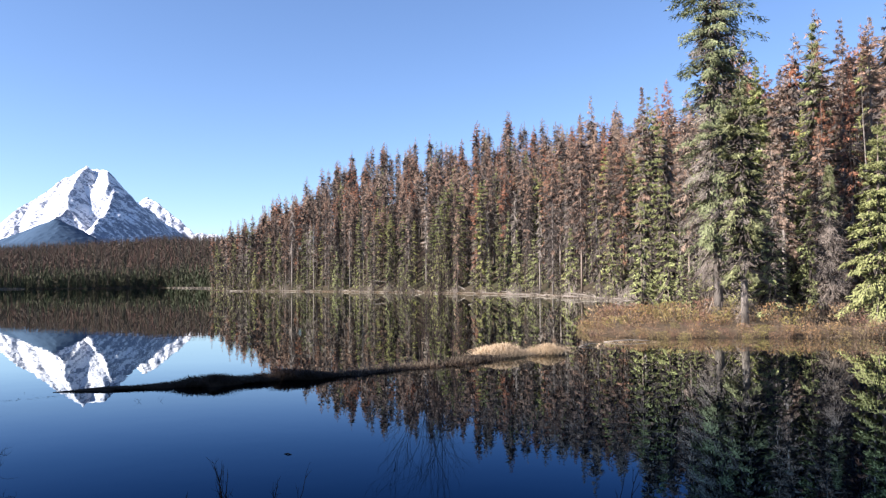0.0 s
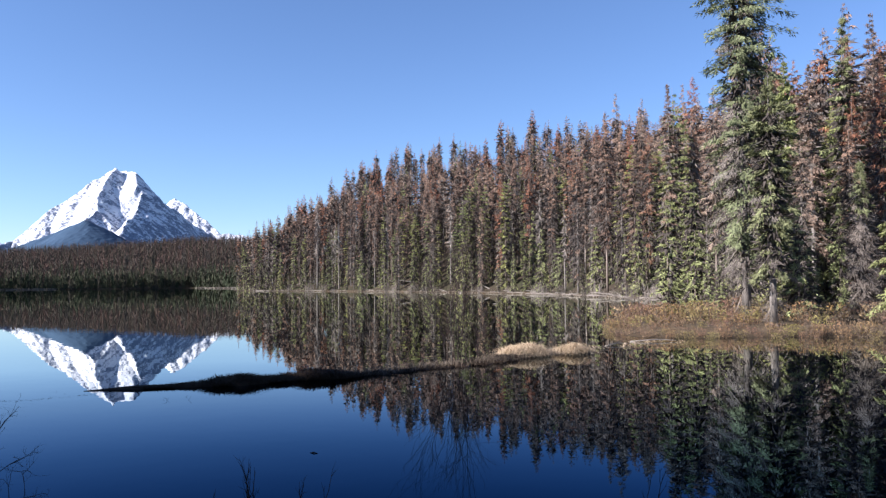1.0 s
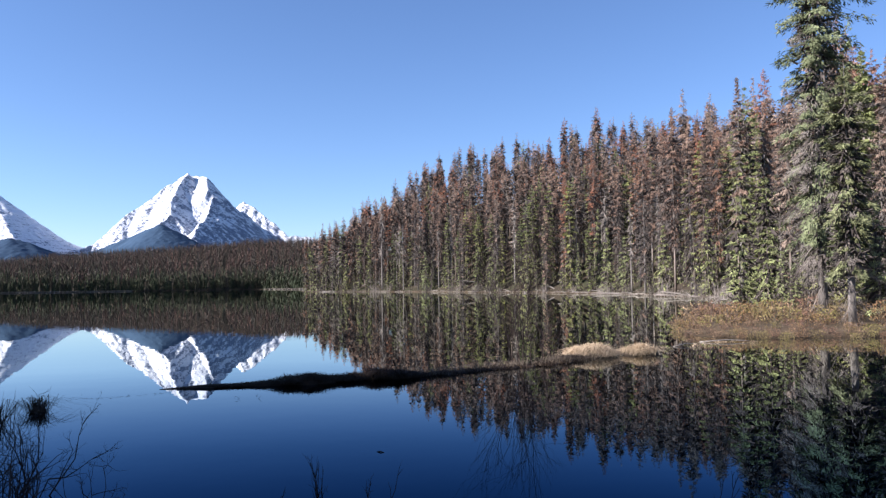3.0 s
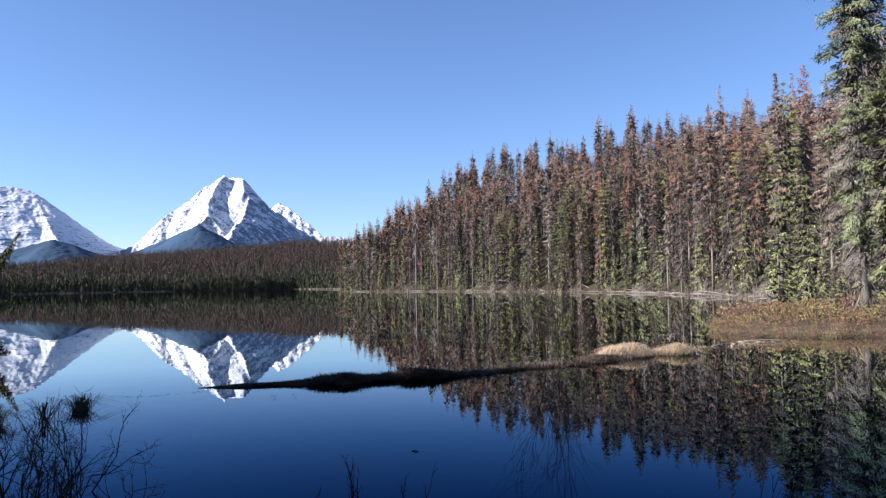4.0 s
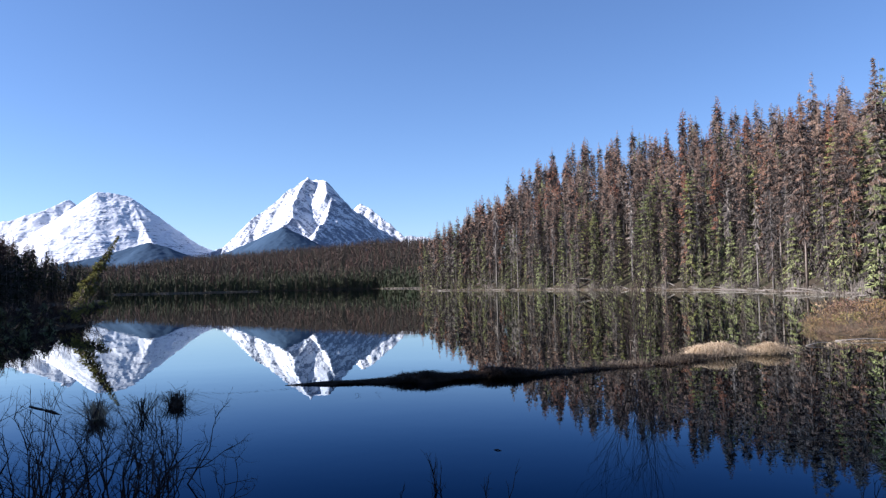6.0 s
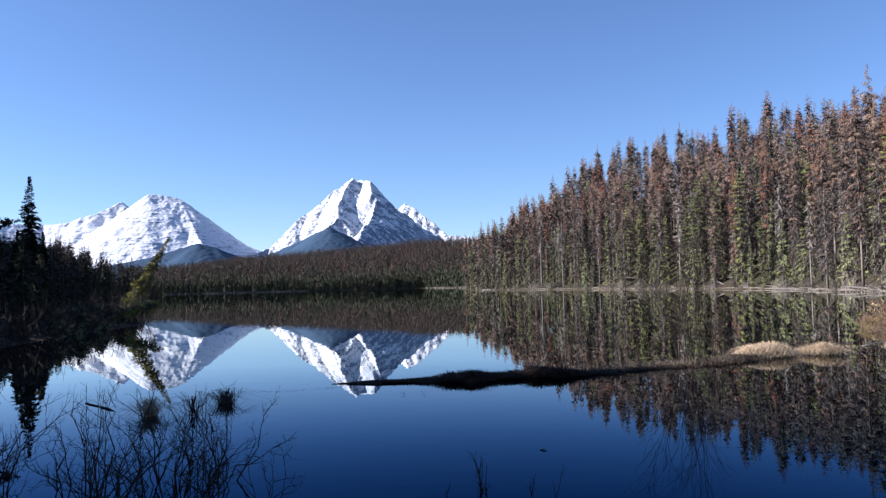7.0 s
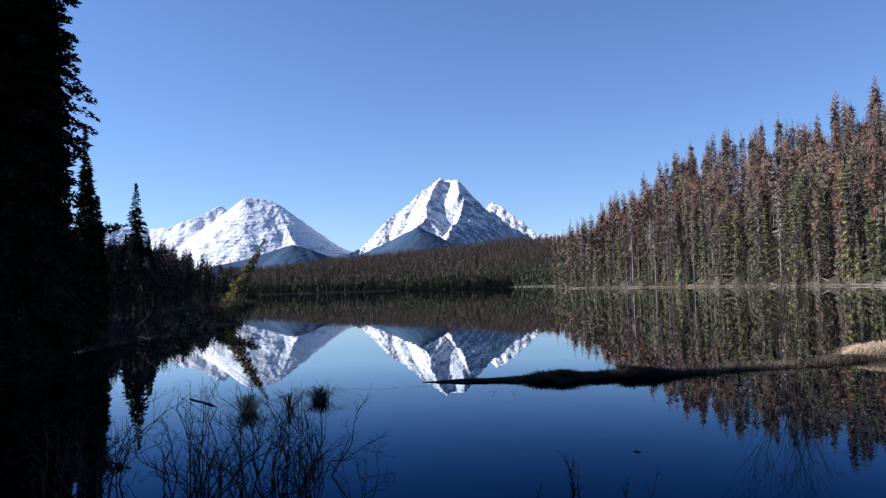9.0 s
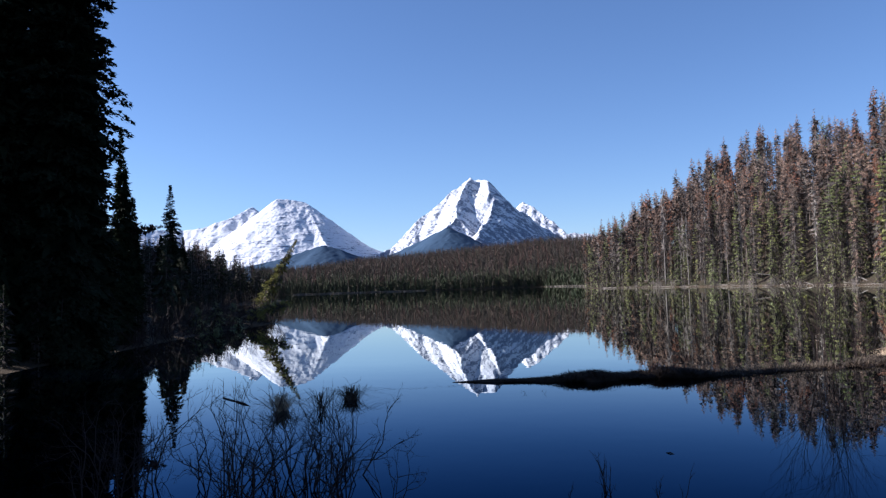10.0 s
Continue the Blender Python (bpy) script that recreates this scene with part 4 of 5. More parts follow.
# ---- sedge, bushes, driftwood ----
def blades(geo, rng, cx, cy, cz, n, spread, height, width, lean=0.5, mat=0, comb=None):
    """Curved blades in two pieces each."""
    cx, cy, cz = (np.broadcast_to(np.asarray(c, float), n) for c in (cx, cy, cz))
    a = rng.uniform(0, 2 * np.pi, n)
    b = np.stack([cx + rng.normal(0, 1, n) * spread, cy + rng.normal(0, 1, n) * spread, cz], 1)
    h = height * rng.uniform(0.5, 1.2, n)
    ln = lean * rng.uniform(0.3, 1.3, n)
    d = np.stack([np.cos(a), np.sin(a)], 1)
    if comb is not None:
        d = unit(d * 0.6 + np.array(comb))
    s = np.stack([-d[:, 1], d[:, 0], 0 * a], 1) * width
    mid = b + np.stack([d[:, 0] * ln * h * 0.4, d[:, 1] * ln * h * 0.4, h * 0.7], 1)
    end = b + np.stack([d[:, 0] * ln * h * 1.3, d[:, 1] * ln * h * 1.3, h * np.clip(1.0 - 0.45 * ln, 0.05, 1)], 1)
    v = np.stack([b - s, b + s, mid + s * 0.8, mid - s * 0.8, end], 1).reshape(-1, 3)
    o = np.arange(n)[:, None] * 5
    geo.add(v, np.concatenate([o + [0, 1, 2], o + [0, 2, 3], o + [3, 2, 4]]), mat)


def mound(geo, x, y, rx, ry, h, turn, rng, mat=0, rings=6, seg=20):
    """A low lumpy mound."""
    v = [[0, 0, h]]
    for i in range(1, rings + 1):
        q = i / rings
        for j in range(seg):
            a = 2 * math.pi * j / seg
            k = 1 + 0.18 * math.sin(3 * a + x) + rng.uniform(-0.06, 0.06)
            v.append([math.cos(a) * rx * q * k, math.sin(a) * ry * q * k, h * (1 - q ** 2.2) * rng.uniform(0.85, 1.1) - 0.08 * (q > 0.95)])
    v = np.array(v)
    c, s = math.cos(radians(turn)), math.sin(radians(turn))
    v = np.stack([v[:, 0] * c - v[:, 1] * s + x, v[:, 0] * s + v[:, 1] * c + y, v[:, 2]], 1)
    f = [[0, 1 + j, 1 + (j + 1) % seg] for j in range(seg)]
    for i in range(rings - 1):
        for j in range(seg):
            a, b = 1 + i * seg + j, 1 + i * seg + (j + 1) % seg
            f += [[a, a + seg, b + seg], [a, b + seg, b]]
    geo.add(v, f, mat)


def bar():
    """A shaggy bar of sedge, darkened for shade, across the water, and the sunlit hummock at its end."""
    rng = np.random.default_rng(41)
    line = np.array([(-8.4, 17.5), (-7.4, 17.9), (-6.65, 18.2), (-5.5, 18.5), (-4.75, 19.1), (-3.8, 19.6), (-2.95, 20.0), (-1.2, 21.7), (0.75, 23.4), (1.3, 24.6)])
    high = np.array([0.03, 0.05, 0.08, 0.24, 0.12, 0.25, 0.11, 0.06, 0.10, 0.15])
    wide = np.array([0.08, 0.14, 0.22, 0.32, 0.30, 0.34, 0.30, 0.30, 0.40, 0.45])
    last = len(line) - 1

    def at(t):
        i = np.minimum(np.asarray(t).astype(int), last - 1)
        q = (t - i)[..., None]
        return line[i] * (1 - q) + line[i + 1] * q, np.interp(t, range(last + 1), high), np.interp(t, range(last + 1), wide)
    g = Geo()
    for t in np.arange(0.0, last, 0.3):
        (x, y), h, w = at(np.array(t))
        mound(g, x + rng.normal(0, 0.05), y + rng.normal(0, 0.06), rng.uniform(0.3, 0.5), w * rng.uniform(0.7, 1.0), h * rng.uniform(0.55, 0.8), rng.uniform(10, 50), rng)
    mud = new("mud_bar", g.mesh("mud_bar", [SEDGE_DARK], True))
    tagged(mud, "low mud bar darkened for shade across the lake", "bank", kind="structure")
    g = Geo()
    # tussocks whose long blades arch over and hang to the water
    for t in np.sort(rng.uniform(0.8, last, 130)):
        (x, y), h, w = at(np.array(t))
        x, y = x + rng.normal(0, 0.4) * w, y + rng.normal(0, 0.4) * w
        blades(g, rng, x, y, h * 0.25, 90, 0.10, h * rng.uniform(0.75, 1.15), 0.006, rng.uniform(1.0, 2.4), comb=(rng.normal(0, 0.6), rng.normal(-0.1, 0.5)))
    t = rng.uniform(0, last, 3600)
    p, h, w = at(t)
    p = p + rng.normal(0, 0.6, p.shape) * w[:, None]
    blades(g, rng, p[:, 0], p[:, 1], h * 0.1, len(t), 0.03, h * 0.8 + 0.03, 0.006, 1.5)
    tagged(new("sedge", g.mesh("sedge", [SEDGE_DARK])), "sedge darkened for shade arching over the mud bar", "grass", kind="stuff")
    # thin faded stems standing on the far part of the bar
    g = Geo()
    t = rng.uniform(6.0, last, 1100)
    p, h, w = at(t)
    p = p + rng.normal(0, 0.7, p.shape) * w[:, None]
    blades(g, rng, p[:, 0], p[:, 1], 0.03, len(t), 0.05, 0.2, 0.005, 1.4)
    tagged(new("faded_sedge", g.mesh("faded_sedge", [SEDGE_GREY])), "faded brown sedge standing on the bar", "grass", kind="stuff")
    # dark blades laid on the water in place of a ripple line
    g = Geo()
    q = rng.random(260)
    fx, fy = np.interp(q, [0, 0.5, 1], [-10.2, -9.05, -8.2]) + rng.normal(0, 0.12, 260), np.interp(q, [0, 0.5, 1], [15.7, 16.15, 16.9]) + rng.normal(0, 0.10, 260)
    blades(g, rng, fx, fy, -0.012, 260, 0.02, 0.022, 0.006, 4.0)
    tagged(new("floating_stems", g.mesh("floating_stems", [SEDGE_DARK])), "thin dark blades in place of ripples off the bar's tip", "grass", kind="stuff")
    stick = Geo()
    tube(stick, [(-0.75, 0.0, -0.03), (-0.3, 0.02, 0.015), (0.05, 0.0, 0.03), (0.5, 0.05, 0.03)], [0.016, 0.028, 0.034, 0.03], 6)
    tube(stick, [(0.05, 0.0, 0.03), (0.10, 0.0, 0.09), (0.11, 0.01, 0.14)], [0.02, 0.012, 0.006], 5)
    ob = new("dead_branch", stick.mesh("dead_branch", [BARK_DARK], True))
    ob.matrix_basis = pose(-7.75, 17.75, 0.02, 0, 0, 18)
    tagged(ob, "dark dead branch reaching out from the bar's tip", "branch")
    for k, (x, y, rx, ry, h, n) in enumerate(((1.85, 25.5, 0.92, 0.62, 0.37, 2600), (3.45, 26.2, 0.66, 0.45, 0.25, 1500))):
        g = Geo()
        # darker core under the blades paints shade into the gaps
        mound(g, x, y, rx, ry, h * 0.75, 25, rng, 1, 7, 22)
        a, p = rng.uniform(0, 6.283, n), np.sqrt(rng.random(n))
        c, q = math.cos(radians(25)), math.sin(radians(25))
        ex, ey = np.cos(a) * rx * p * 0.95, np.sin(a) * ry * p * 0.95
        lump = 1 + 0.25 * np.sin(ex * 7 + k) * np.cos(ey * 6)
        for way in range(5):
            m = slice(way, None, 5)
            blades(g, rng, x + ex[m] * c - ey[m] * q, y + ex[m] * q + ey[m] * c, h * 0.72 * (1 - p[m] ** 2.2) - 0.04, len(a[m]), 0.04, 0.24 * lump[m], 0.006, 2.3,
                   comb=(0.9 * math.cos(way * 1.1 - 2.4), 0.9 * math.sin(way * 1.1 - 2.4)))
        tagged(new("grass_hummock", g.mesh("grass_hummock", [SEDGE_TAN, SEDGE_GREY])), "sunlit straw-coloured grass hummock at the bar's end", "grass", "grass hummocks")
    g = Geo()
    for k in range(8):
        q = rng.random() ** 1.5
        x, y = 4.3 + 3.8 * q + rng.normal(0, 0.25), 27.6 + 4.2 * q + rng.normal(0, 0.5)
        blades(g, rng, x, y, -0.02, 11, 0.16, 0.17, 0.008, 3.2, comb=(rng.normal(0.3, 0.6), -0.4))
    tagged(new("grass_tussocks", g.mesh("grass_tussocks", [SEDGE_TAN])), "flattened pale grass in shallow water", "grass", kind="stuff")
    for k, (x, y, ln, turn, tilt, r) in enumerate(((7.4, 31.2, 1.9, 4, 1, 0.03), (5.6, 29.4, 1.2, 30, 2, 0.02),
                                                   (15.5, 58.0, 5.0, 8, 5, 0.09), (17.2, 60.0, 4.4, -12, 6, 0.08), (16.4, 56.0, 4.0, 30, 7, 0.07))):
        g = Geo()
        s = np.linspace(-0.5, 0.5, 7)
        tube(g, np.stack([s * ln, 0.06 * np.sin(s * 7 + k), 0.03 * np.cos(s * 5)], 1), r * (1 - 0.5 * (s + 0.5)), 7)
        ob = new("driftwood", g.mesh("driftwood", [DRIFTWOOD], True))
        tagged(ob, "weathered pale driftwood log at the water's edge", "log", "driftwood logs")
        ob.matrix_basis = pose(x, y, max(float(ground_z(x, y)), 0) + 0.04 + abs(math.sin(radians(tilt))) * ln * 0.3, 0, -tilt, turn)


bar()


def twigs(geo, rng, base, direction, length, radius, depth, mat=0, spread=0.42, sides=3, steps=3, crook=0.085):
    """A branching bare shoot."""
    p, d = np.array(base, float), np.array(direction, float)
    path, rad = [p.copy()], [radius]
    for i in range(steps):
        d = d + rng.normal(0, crook, 3) + np.array([0, 0, 0.05])
        d /= np.linalg.norm(d)
        p = p + d * length / steps
        path.append(p.copy())
        rad.append(radius * (1 - 0.6 * (i + 1) / steps))
        if depth > 0 and (i > 0 or rng.random() < 0.4):
            for _ in range(1 if rng.random() < 0.7 else 2):
                side = d + rng.normal(0, spread, 3) + np.array([0, 0, 0.22])
                twigs(geo, rng, p, side / np.linalg.norm(side), length * rng.uniform(0.35, 0.62), radius * 0.55, depth - 1, mat, spread, sides, steps, crook)
    tube(geo, path, rad, sides, mat, cap=False)


def shrub(name, label, group, x, y, z, seed, stems, height, radius, spread, depth=3, mats=None, whole=False):
    """A bare shrub: every stem with its twigs is a part, unless it stays whole."""
    rng = np.random.default_rng(seed)
    g = Geo()
    ob = None if whole else new(name)
    for _ in range(stems):
        a, q = rng.uniform(0, 6.283), math.sqrt(rng.random()) * spread
        d = np.array([math.cos(a) * 0.35 * rng.random(), math.sin(a) * 0.35 * rng.random(), 1.0])
        twigs(g, rng, (math.cos(a) * q, math.sin(a) * q, -0.1), d / np.linalg.norm(d), height * rng.uniform(0.6, 1.1), radius, depth, spread=0.62 if depth == 4 else 0.42, steps=4 if depth == 3 else 3, crook=0.2 if depth == 4 else 0.085)
        if not whole:
            part("stem", g.mesh("stem", mats or [TWIG_DARK]), ob)
            g = Geo()
    if whole:
        ob = new(name, g.mesh(name, mats or [TWIG_DARK]))
    ob.matrix_basis = pose(x, y, z)
    return tagged(ob, label, "shrub", group)


def shore_shrubs():
    # bare willow in front of the camera on the shaded side
    spots = [(-7.6, 6.4, 1.0, 10), (-6.6, 6.9, 1.05, 10), (-5.9, 7.3, 1.0, 10), (-7.0, 7.6, 0.9, 9), (-5.2, 6.9, 1.05, 8), (-6.3, 8.1, 0.85, 7), (-8.4, 7.2, 0.9, 7),
             (-5.6, 7.9, 0.9, 7)]
    for i, (x, y, h, n) in enumerate(spots):
        shrub("willow_shrub", "bare dark willow twigs standing in the shallows", "willows at the bank", x, y, max(float(ground_z(x, y)), -0.3), 700 + i, n, h * 0.95, 0.016, 0.5, 4)
    shrub("willow_shrub", "small bare willow sprig at the water's edge", "willows at the bank", -4.6, 7.5, -0.2, 720, 4, 0.66, 0.010, 0.2, 4)
    for i, (x, y, h, n) in enumerate(((-2.52, 8.75, 0.42, 2), (-2.34, 8.6, 0.4, 2), (-1.75, 8.4, 0.36, 2), (-2.95, 8.4, 0.3, 1), (1.9, 8.5, 0.5, 2))):
        shrub("water_sprig", "thin bare sprig rising from dark water", "sprigs in the water", x, y, -0.1, 730 + i, n, h, 0.009, 0.12, 2)
    for k, (x, y, n) in enumerate(((-9.1, 17.2, 3), (-9.6, 16.9, 2), (-6.1, 16.2, 4), (-10.2, 16.7, 3))):
        shrub("water_sprig", "thin bare sprig rising from dark water", "sprigs in the water", x, y, -0.05, 760 + k, n, 0.12 if k != 2 else 0.2, 0.006, 0.3, 1)
    shrub("birch_shrub", "leafless dark shrub on the mud bar", "", -0.35, 22.7, 0.05, 740, 12, 2.7, 0.012, 0.35, 3)
    shrub("birch_shrub", "leafless dark shrub on the mud bar", "", 0.3, 23.9, 0.05, 741, 5, 1.2, 0.009, 0.3, 3)
    # sedge tufts in the water
    for i, (x, y, n, h, w, mat, lab) in enumerate(((-9.65, 14.2, 210, 0.33, 0.17, SEDGE_DARK, "round dark sedge tussock standing in water"),
                                                   (-10.2, 12.5, 240, 0.36, 0.14, SEDGE_TAN, "brown sedge tussock standing in water"),
                                                   (-9.35, 12.7, 60, 0.5, 0.14, SEDGE_DARK, "thin dark sedge clump standing in water"))):
        g = Geo()
        r2 = np.random.default_rng(750 + i)
        for lean in (0.7, 1.5, 2.4, 3.2):
            blades(g, r2, 0, 0, 0.0, n // 4, w * 0.5, h * (1.25 - 0.1 * lean), 0.006, lean)
        if n > 100:
            mound(g, 0, 0, w, w, 0.09, 0, r2, 0, 4, 12)
        ob = new("sedge_tussock", g.mesh("sedge_tussock", [mat]))
        ob.matrix_basis = pose(x, y, 0)
        tagged(ob, lab, "grass", "tussocks in the water")
    g = Geo()
    rs = np.random.default_rng(761)
    tube(g, [(-0.85, 0.1, 0.012), (-0.55, 0.06, 0.01), (-0.2, 0.02, 0.004), (0.0, 0.0, 0.0)], [0.012, 0.018, 0.022, 0.02], 7)
    tube(g, [(0.0, 0.0, 0.01), (0.4, -0.06, 0.02), (0.8, -0.14, 0.0)], [0.016, 0.018, 0.010], 6)
    for q in (-0.6, -0.1, 0.3, 0.6):
        twigs(g, rs, (q, 0.0, 0.03), unit(np.array([rs.normal(0, 0.2), rs.normal(0, 0.3), 1.0])), rs.uniform(0.3, 0.5), 0.008, 1)
    ob = new("fallen_branch", g.mesh("fallen_branch", [BARK_DARK], True))
    ob.matrix_basis = pose(-12.0, 13.2, 0.0, 0, 0, -20)
    tagged(ob, "dark broken branch lying in the shallows", "branch")
    g = Geo()
    tube(g, [(-0.06, 0.02, 0.0), (0, 0, 0.012), (0.06, -0.03, 0.0)], [0.006, 0.01, 0.004], 5)
    ob = new("floating_twig", g.mesh("floating_twig", [BARK_DARK], True))
    ob.matrix_basis = pose(-2.2, 11.0, 0.0)
    tagged(ob, "small dark twig floating on the lake", "twig")


shore_shrubs()


def shaded_brush():
    """Low tangle of bare branches along the shaded shore."""
    rng = np.random.default_rng(77)
    line = np.array([(-28.8, 24.3), (-33.4, 32.6), (-36.6, 39.4), (-39.4, 46.8), (-44, 50.6)])
    g = Geo()
    for k in range(520):
        t = rng.random() ** 1.2 * 3.999
        i = int(t)
        p = line[i] + (line[i + 1] - line[i]) * (t - i)
        px, py = p[0] + rng.uniform(-2.2, 0.5), p[1] + rng.uniform(-0.6, 1.2)
        d = np.array([rng.normal(0, 0.7), rng.normal(0, 0.7), 0.7])
        twigs(g, rng, (px, py, max(float(ground_z(px, py)), 0) - 0.1), d / np.linalg.norm(d), rng.uniform(0.7, 1.9), 0.022, 1)
    tagged(new("dead_brush", g.mesh("dead_brush", [TWIG_DARK])), "tangle of bare dark branches on the shaded shore", "brush", kind="stuff")
    t = tree("fallen_spruce", "fallen spruce lying out over the shaded water", "", 4.2, 0.08, BARK, NEEDLE_MOSS, 771, stubs=6,
             R=0.6, base=0.9, nb=56, ns=26, shape="column", spray=0.2, width=0.045, gap=0.1)
    stand(t, -39.0, 43.2, tilt=(-20, 74), z=0.6)
    for k, (x, y, h) in enumerate(((-35.2, 37.0, 1.9), (-34.2, 34.4, 1.6), (-37.0, 40.6, 1.7))):
        t = tree("spruce", "small olive spruce on the shaded shore", "small spruces on the shore", h, 0.04, BARK, NEEDLE_OLIVE, 780 + k,
                 R=0.8, base=0.1, nb=40, ns=14, shape="spruce", spray=0.25, width=0.06, gap=0.1)
        stand(t, x, y)


shaded_brush()


def point_bushes():
    """Low autumn-coloured bushes over the point, and grey brush along its water's edge."""
    rng = np.random.default_rng(81)
    made = {"rusty": [], "grey": []}
    for kind, count, leaves, height in (("rusty", 4, 230, 0.95), ("grey", 3, 90, 1.1)):
        for i in range(count):
            g, r2 = Geo(), np.random.default_rng(810 + i + len(kind))
            for _ in range(12):
                a, q = r2.uniform(0, 6.283), math.sqrt(r2.random()) * 0.45
                d = np.array([math.cos(a) * 0.7 * r2.random(), math.sin(a) * 0.7 * r2.random(), 1.0])
                twigs(g, r2, (math.cos(a) * q, math.sin(a) * q, -0.05), d / np.linalg.norm(d), height * r2.uniform(0.6, 1.1), 0.009, 1, 1)
            a, q, h = r2.uniform(0, 6.283, leaves), np.sqrt(r2.random(leaves)) * 0.75, r2.uniform(-0.02, 0.95, leaves)
            q = q * (0.6 + 0.5 * np.sin(h * 2.6))
            c = np.stack([np.cos(a) * q, np.sin(a) * q, h], 1)
            u1, u2 = unit(r2.normal(0, 1, (leaves, 3))), unit(r2.normal(0, 1, (leaves, 3)))
            u2 = unit(u2 + [0, 0, 0.7])
            v = np.stack([c - u1 * 0.032, c + u1 * 0.032, c + u2 * 0.17], 1)
            g.add(v.reshape(-1, 3), np.arange(leaves * 3).reshape(-1, 3), 0)
            # rusty bushes take darkened twigs that put shade between their leaves
            foot = new("bush", g.mesh("bush", [LEAF_SHRUB if kind == "rusty" else SEDGE_GREY, TWIG_BROWN if kind == "rusty" else SEDGE_GREY]))
            label = "low rusty-orange bush with thin dark twigs" if kind == "rusty" else "leafless grey-brown bush at the water's edge"
            made[kind].append(tagged(foot, label, "bush", "bushes on the point"))
            foot.matrix_basis = pose(19 + i, 36.5 + (kind == "grey"), float(ground_z(19 + i, 36.5 + (kind == "grey"))))
    x, y = scatter(rng, (5, 30, 34, 60), 1.04)
    fx, fy = scatter(rng, (5, 29, 26, 40), 0.6)
    front = (shore_distance(fx, fy) < 0.9) & (shore_distance(fx, fy) > -0.25)
    x, y = np.concatenate([x, fx[front]]), np.concatenate([y, fy[front]])
    sd, r = shore_distance(x, y), np.hypot(x, y)
    order = np.argsort(sd)
    k = 0
    for px, py, d, rr in zip(x[order], y[order], sd[order], r[order]):
        if d < -0.25 or d > 13 or rr > 50 or k > 310 or (d > 0.9 and rng.random() < 0.1):
            continue
        kind = "rusty" if rng.random() < (0.94 if px < 14 else 0.5) else "grey"
        s = float(np.clip(0.081 * rr - 2.42 - 0.5 * float(ground_z(px, py)), 0.24, 1.0)) * rng.uniform(0.6, 1.25) * (0.65 if px < 8.3 else 1.0)
        ob = copy_thing(made[kind][rng.integers(len(made[kind]))], Matrix.Identity(4))
        stand(ob, px, py, rng.uniform(0, 360), s, rng.uniform(0.75, 1.1), z=max(float(ground_z(px, py)), 0.02))
        k += 1
    g = Geo()
    n = 1500
    xs, ys = rng.uniform(6, 26, n * 5), rng.uniform(31, 46, n * 5)
    sd = shore_distance(xs, ys)
    m = (sd > -0.1) & (sd < 8.0)
    xs, ys = xs[m][:n], ys[m][:n]
    for k in range(4):
        blades(g, rng, xs[k::4], ys[k::4], np.maximum(ground_z(xs[k::4], ys[k::4]), 0) - 0.03, len(xs[k::4]), 0.05, 0.2, 0.014, 2.2, mat=k % 2)
    tagged(new("shore_grass", g.mesh("shore_grass", [LEAF_SHRUB, SEDGE_GREY])), "matted rusty-brown grass covering the low point", "grass", kind="stuff")


point_bushes()


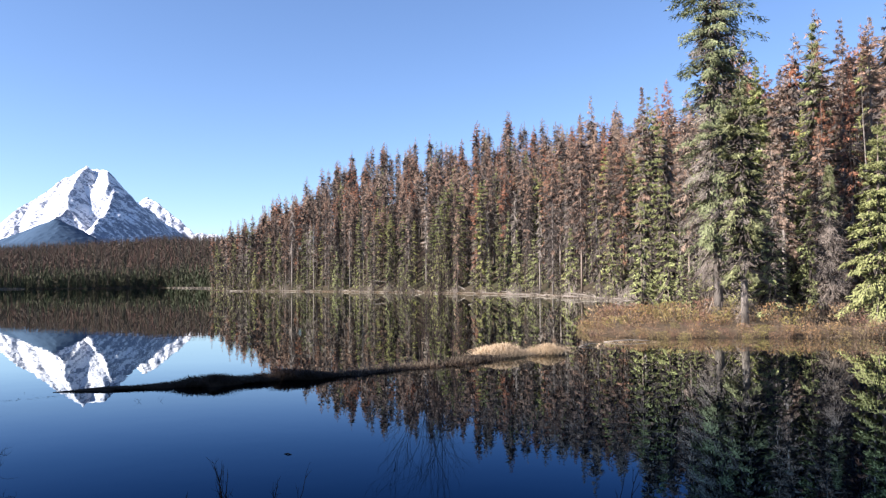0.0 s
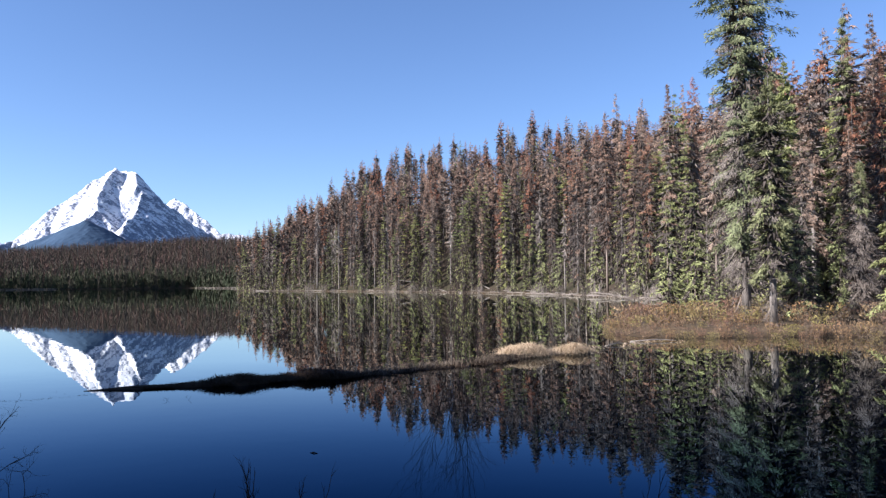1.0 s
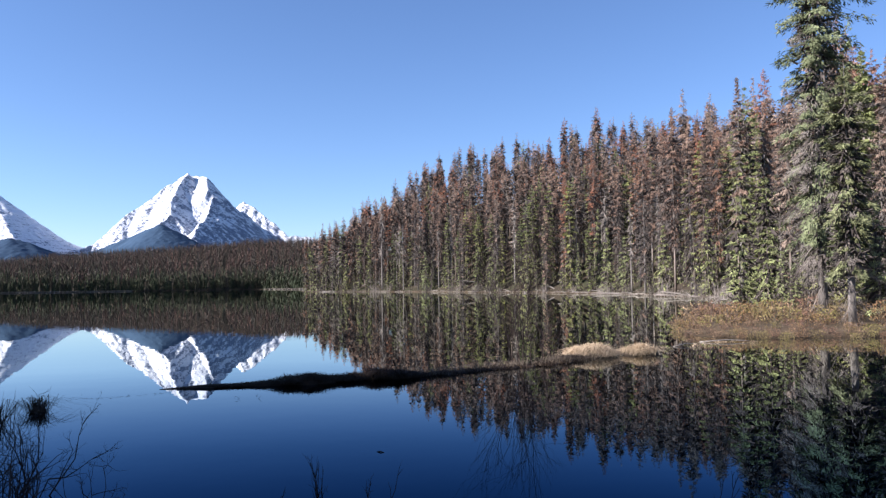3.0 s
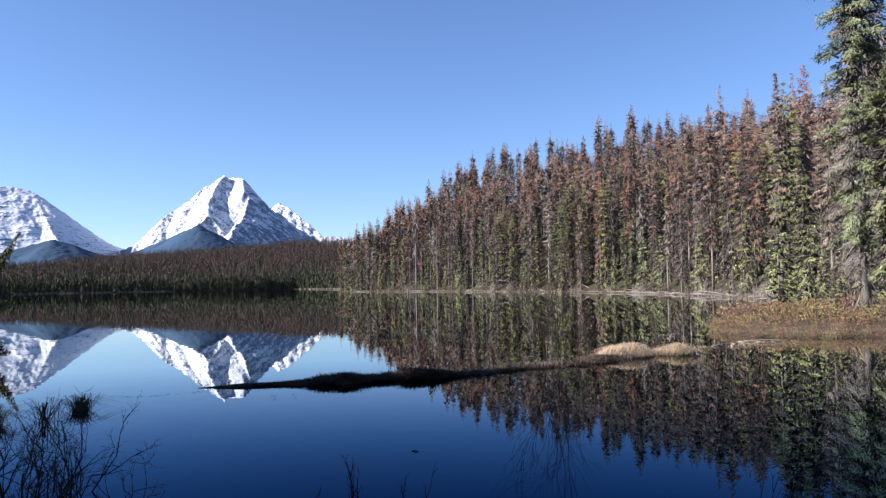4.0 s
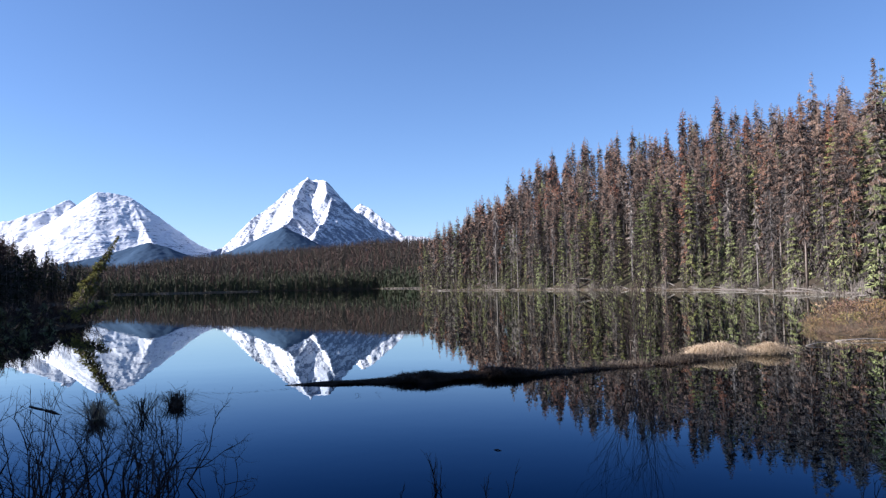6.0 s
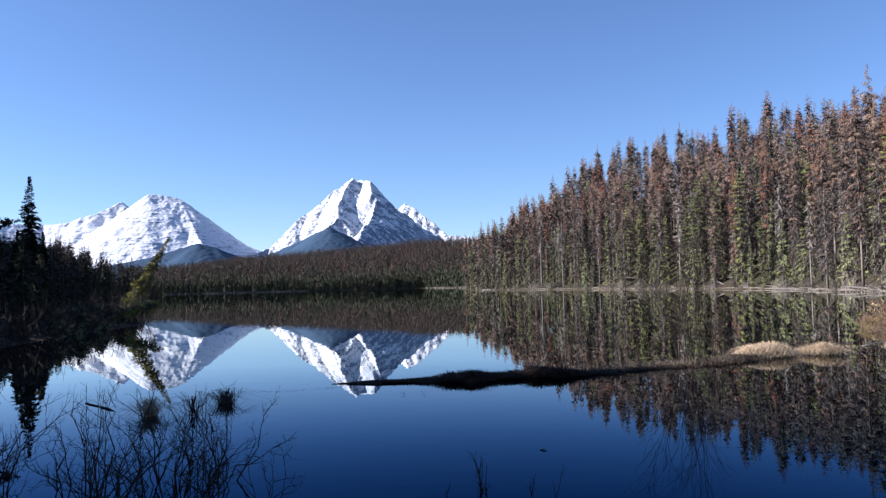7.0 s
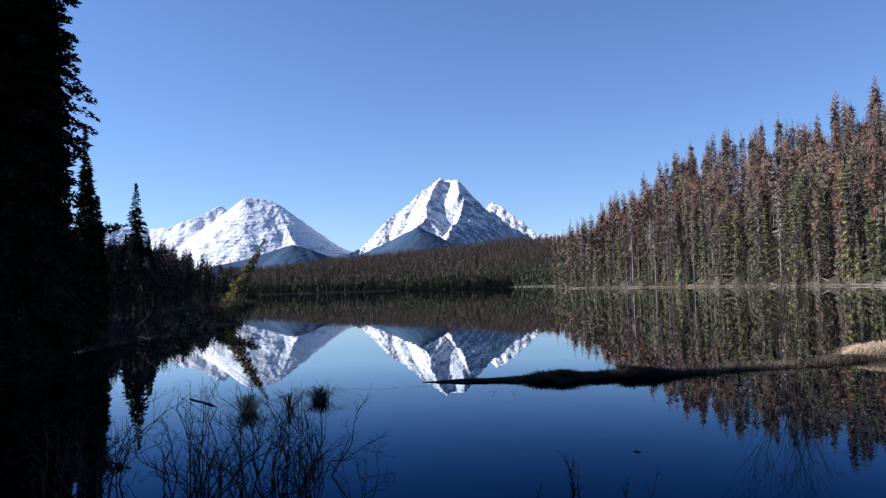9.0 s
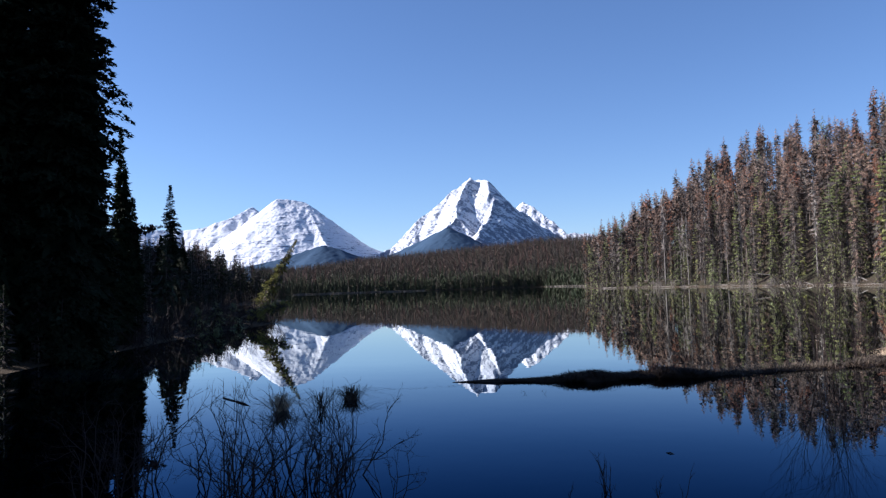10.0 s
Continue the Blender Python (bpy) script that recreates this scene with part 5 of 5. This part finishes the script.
def far_shore_litter():
    """Driftwood, dry grass and grey brush along the sunny shore."""
    rng = np.random.default_rng(91)
    line = np.array([(20.5, 82), (22, 95), (21.6, 111), (13.3, 157), (-4.8, 191), (-30.8, 228), (-60, 258), (-77, 272)], float)
    seg = np.linalg.norm(np.diff(line, axis=0), axis=1)
    cum = np.concatenate([[0], np.cumsum(seg)])

    def along(s):
        return np.interp(s, cum, line[:, 0]), np.interp(s, cum, line[:, 1])
    n = 8000
    s = rng.uniform(0, cum[-1], n)
    x, y = along(s)
    x, y = x + rng.uniform(-0.3, 3.0, n), y + rng.uniform(-0.3, 3.0, n) * 0.6
    m = shore_distance(x, y) > -0.2
    x, y = x[m], y[m]
    g = Geo()
    blades(g, rng, x, y, np.maximum(ground_z(x, y), 0) - 0.03, len(x), 0.1, 0.26, 0.045, 0.9)
    for (x0, y0), (x1, y1), n in (((-335, 428), (-262, 481), 3600), ((-112, 395), (-150, 480), 2200), ((-150, 480), (-190, 535), 1500)):
        q = rng.random(n)
        x, y = x0 + (x1 - x0) * q, y0 + (y1 - y0) * q
        x, y = x - rng.uniform(-0.4, 1.4, n), y + rng.uniform(-0.4, 1.6, n)
        blades(g, rng, x, y, 0.0, n, 0.2, 1.0, 0.2, 0.8)
    tagged(new("dry_grass", g.mesh("dry_grass", [SEDGE_PALE])), "band of pale dry grass along the sunny shore", "grass", kind="stuff")
    for k in range(80):
        s = rng.uniform(0, cum[-1])
        x, y = along(s)
        x, y = float(x) + rng.uniform(-0.2, 2.5), float(y) + rng.uniform(0, 1.0)
        ln, g = rng.uniform(2, 5), Geo()
        q = np.linspace(-0.5, 0.5, 5)
        tube(g, np.stack([q * ln, 0.1 * np.sin(q * 5 + k), 0 * q], 1), rng.uniform(0.05, 0.11) * (1 - 0.5 * (q + 0.5)), 6)
        ob = new("driftwood", g.mesh("driftwood", [DRIFTWOOD], True))
        tagged(ob, "weathered pale driftwood log at the water's edge", "log", "driftwood logs")
        tilt = rng.choice([0.5, 1.0, 2.0, 6.0])
        ob.matrix_basis = pose(x, y, max(float(ground_z(x, y)), 0) + 0.1 + ln * 0.45 * math.sin(radians(tilt)), 0, -tilt, rng.uniform(90, 160))
    for k in range(28):
        s = rng.uniform(75, cum[-1])
        x, y = along(s)
        x, y = float(x) + rng.uniform(1.0, 8.0), float(y) + rng.uniform(0.3, 4.0)
        ln, g = rng.uniform(4, 9), Geo()
        q = np.linspace(0, 1, 6)
        tube(g, np.stack([q * ln, 0.15 * np.sin(q * 4 + k), 0 * q], 1), rng.uniform(0.08, 0.15) * (1 - 0.6 * q), 6)
        ob = new("fallen_log", g.mesh("fallen_log", [BARK_PALE], True))
        tagged(ob, "bare grey fallen tree leaning on the bank", "log", "fallen trees on the bank")
        ob.matrix_basis = pose(x, y, max(float(ground_z(x, y)), 0) + 0.05, 0, -rng.uniform(3, 24), rng.uniform(-30, 210))
    base = shrub("brush", "grey leafless brush at the water line", "brush on the sunny shore", 21.5, 104, 0.1, 950, 22, 1.8, 0.03, 1.0, 1, mats=[TWIG_GREY], whole=True)
    for k in range(34):
        s = rng.uniform(0, cum[-1])
        x, y = along(s)
        ob = copy_thing(base, Matrix.Identity(4))
        stand(ob, float(x) + rng.uniform(-0.3, 1.5), float(y) + rng.uniform(0, 0.8), rng.uniform(0, 360), rng.uniform(0.5, 1.1))


far_shore_litter()
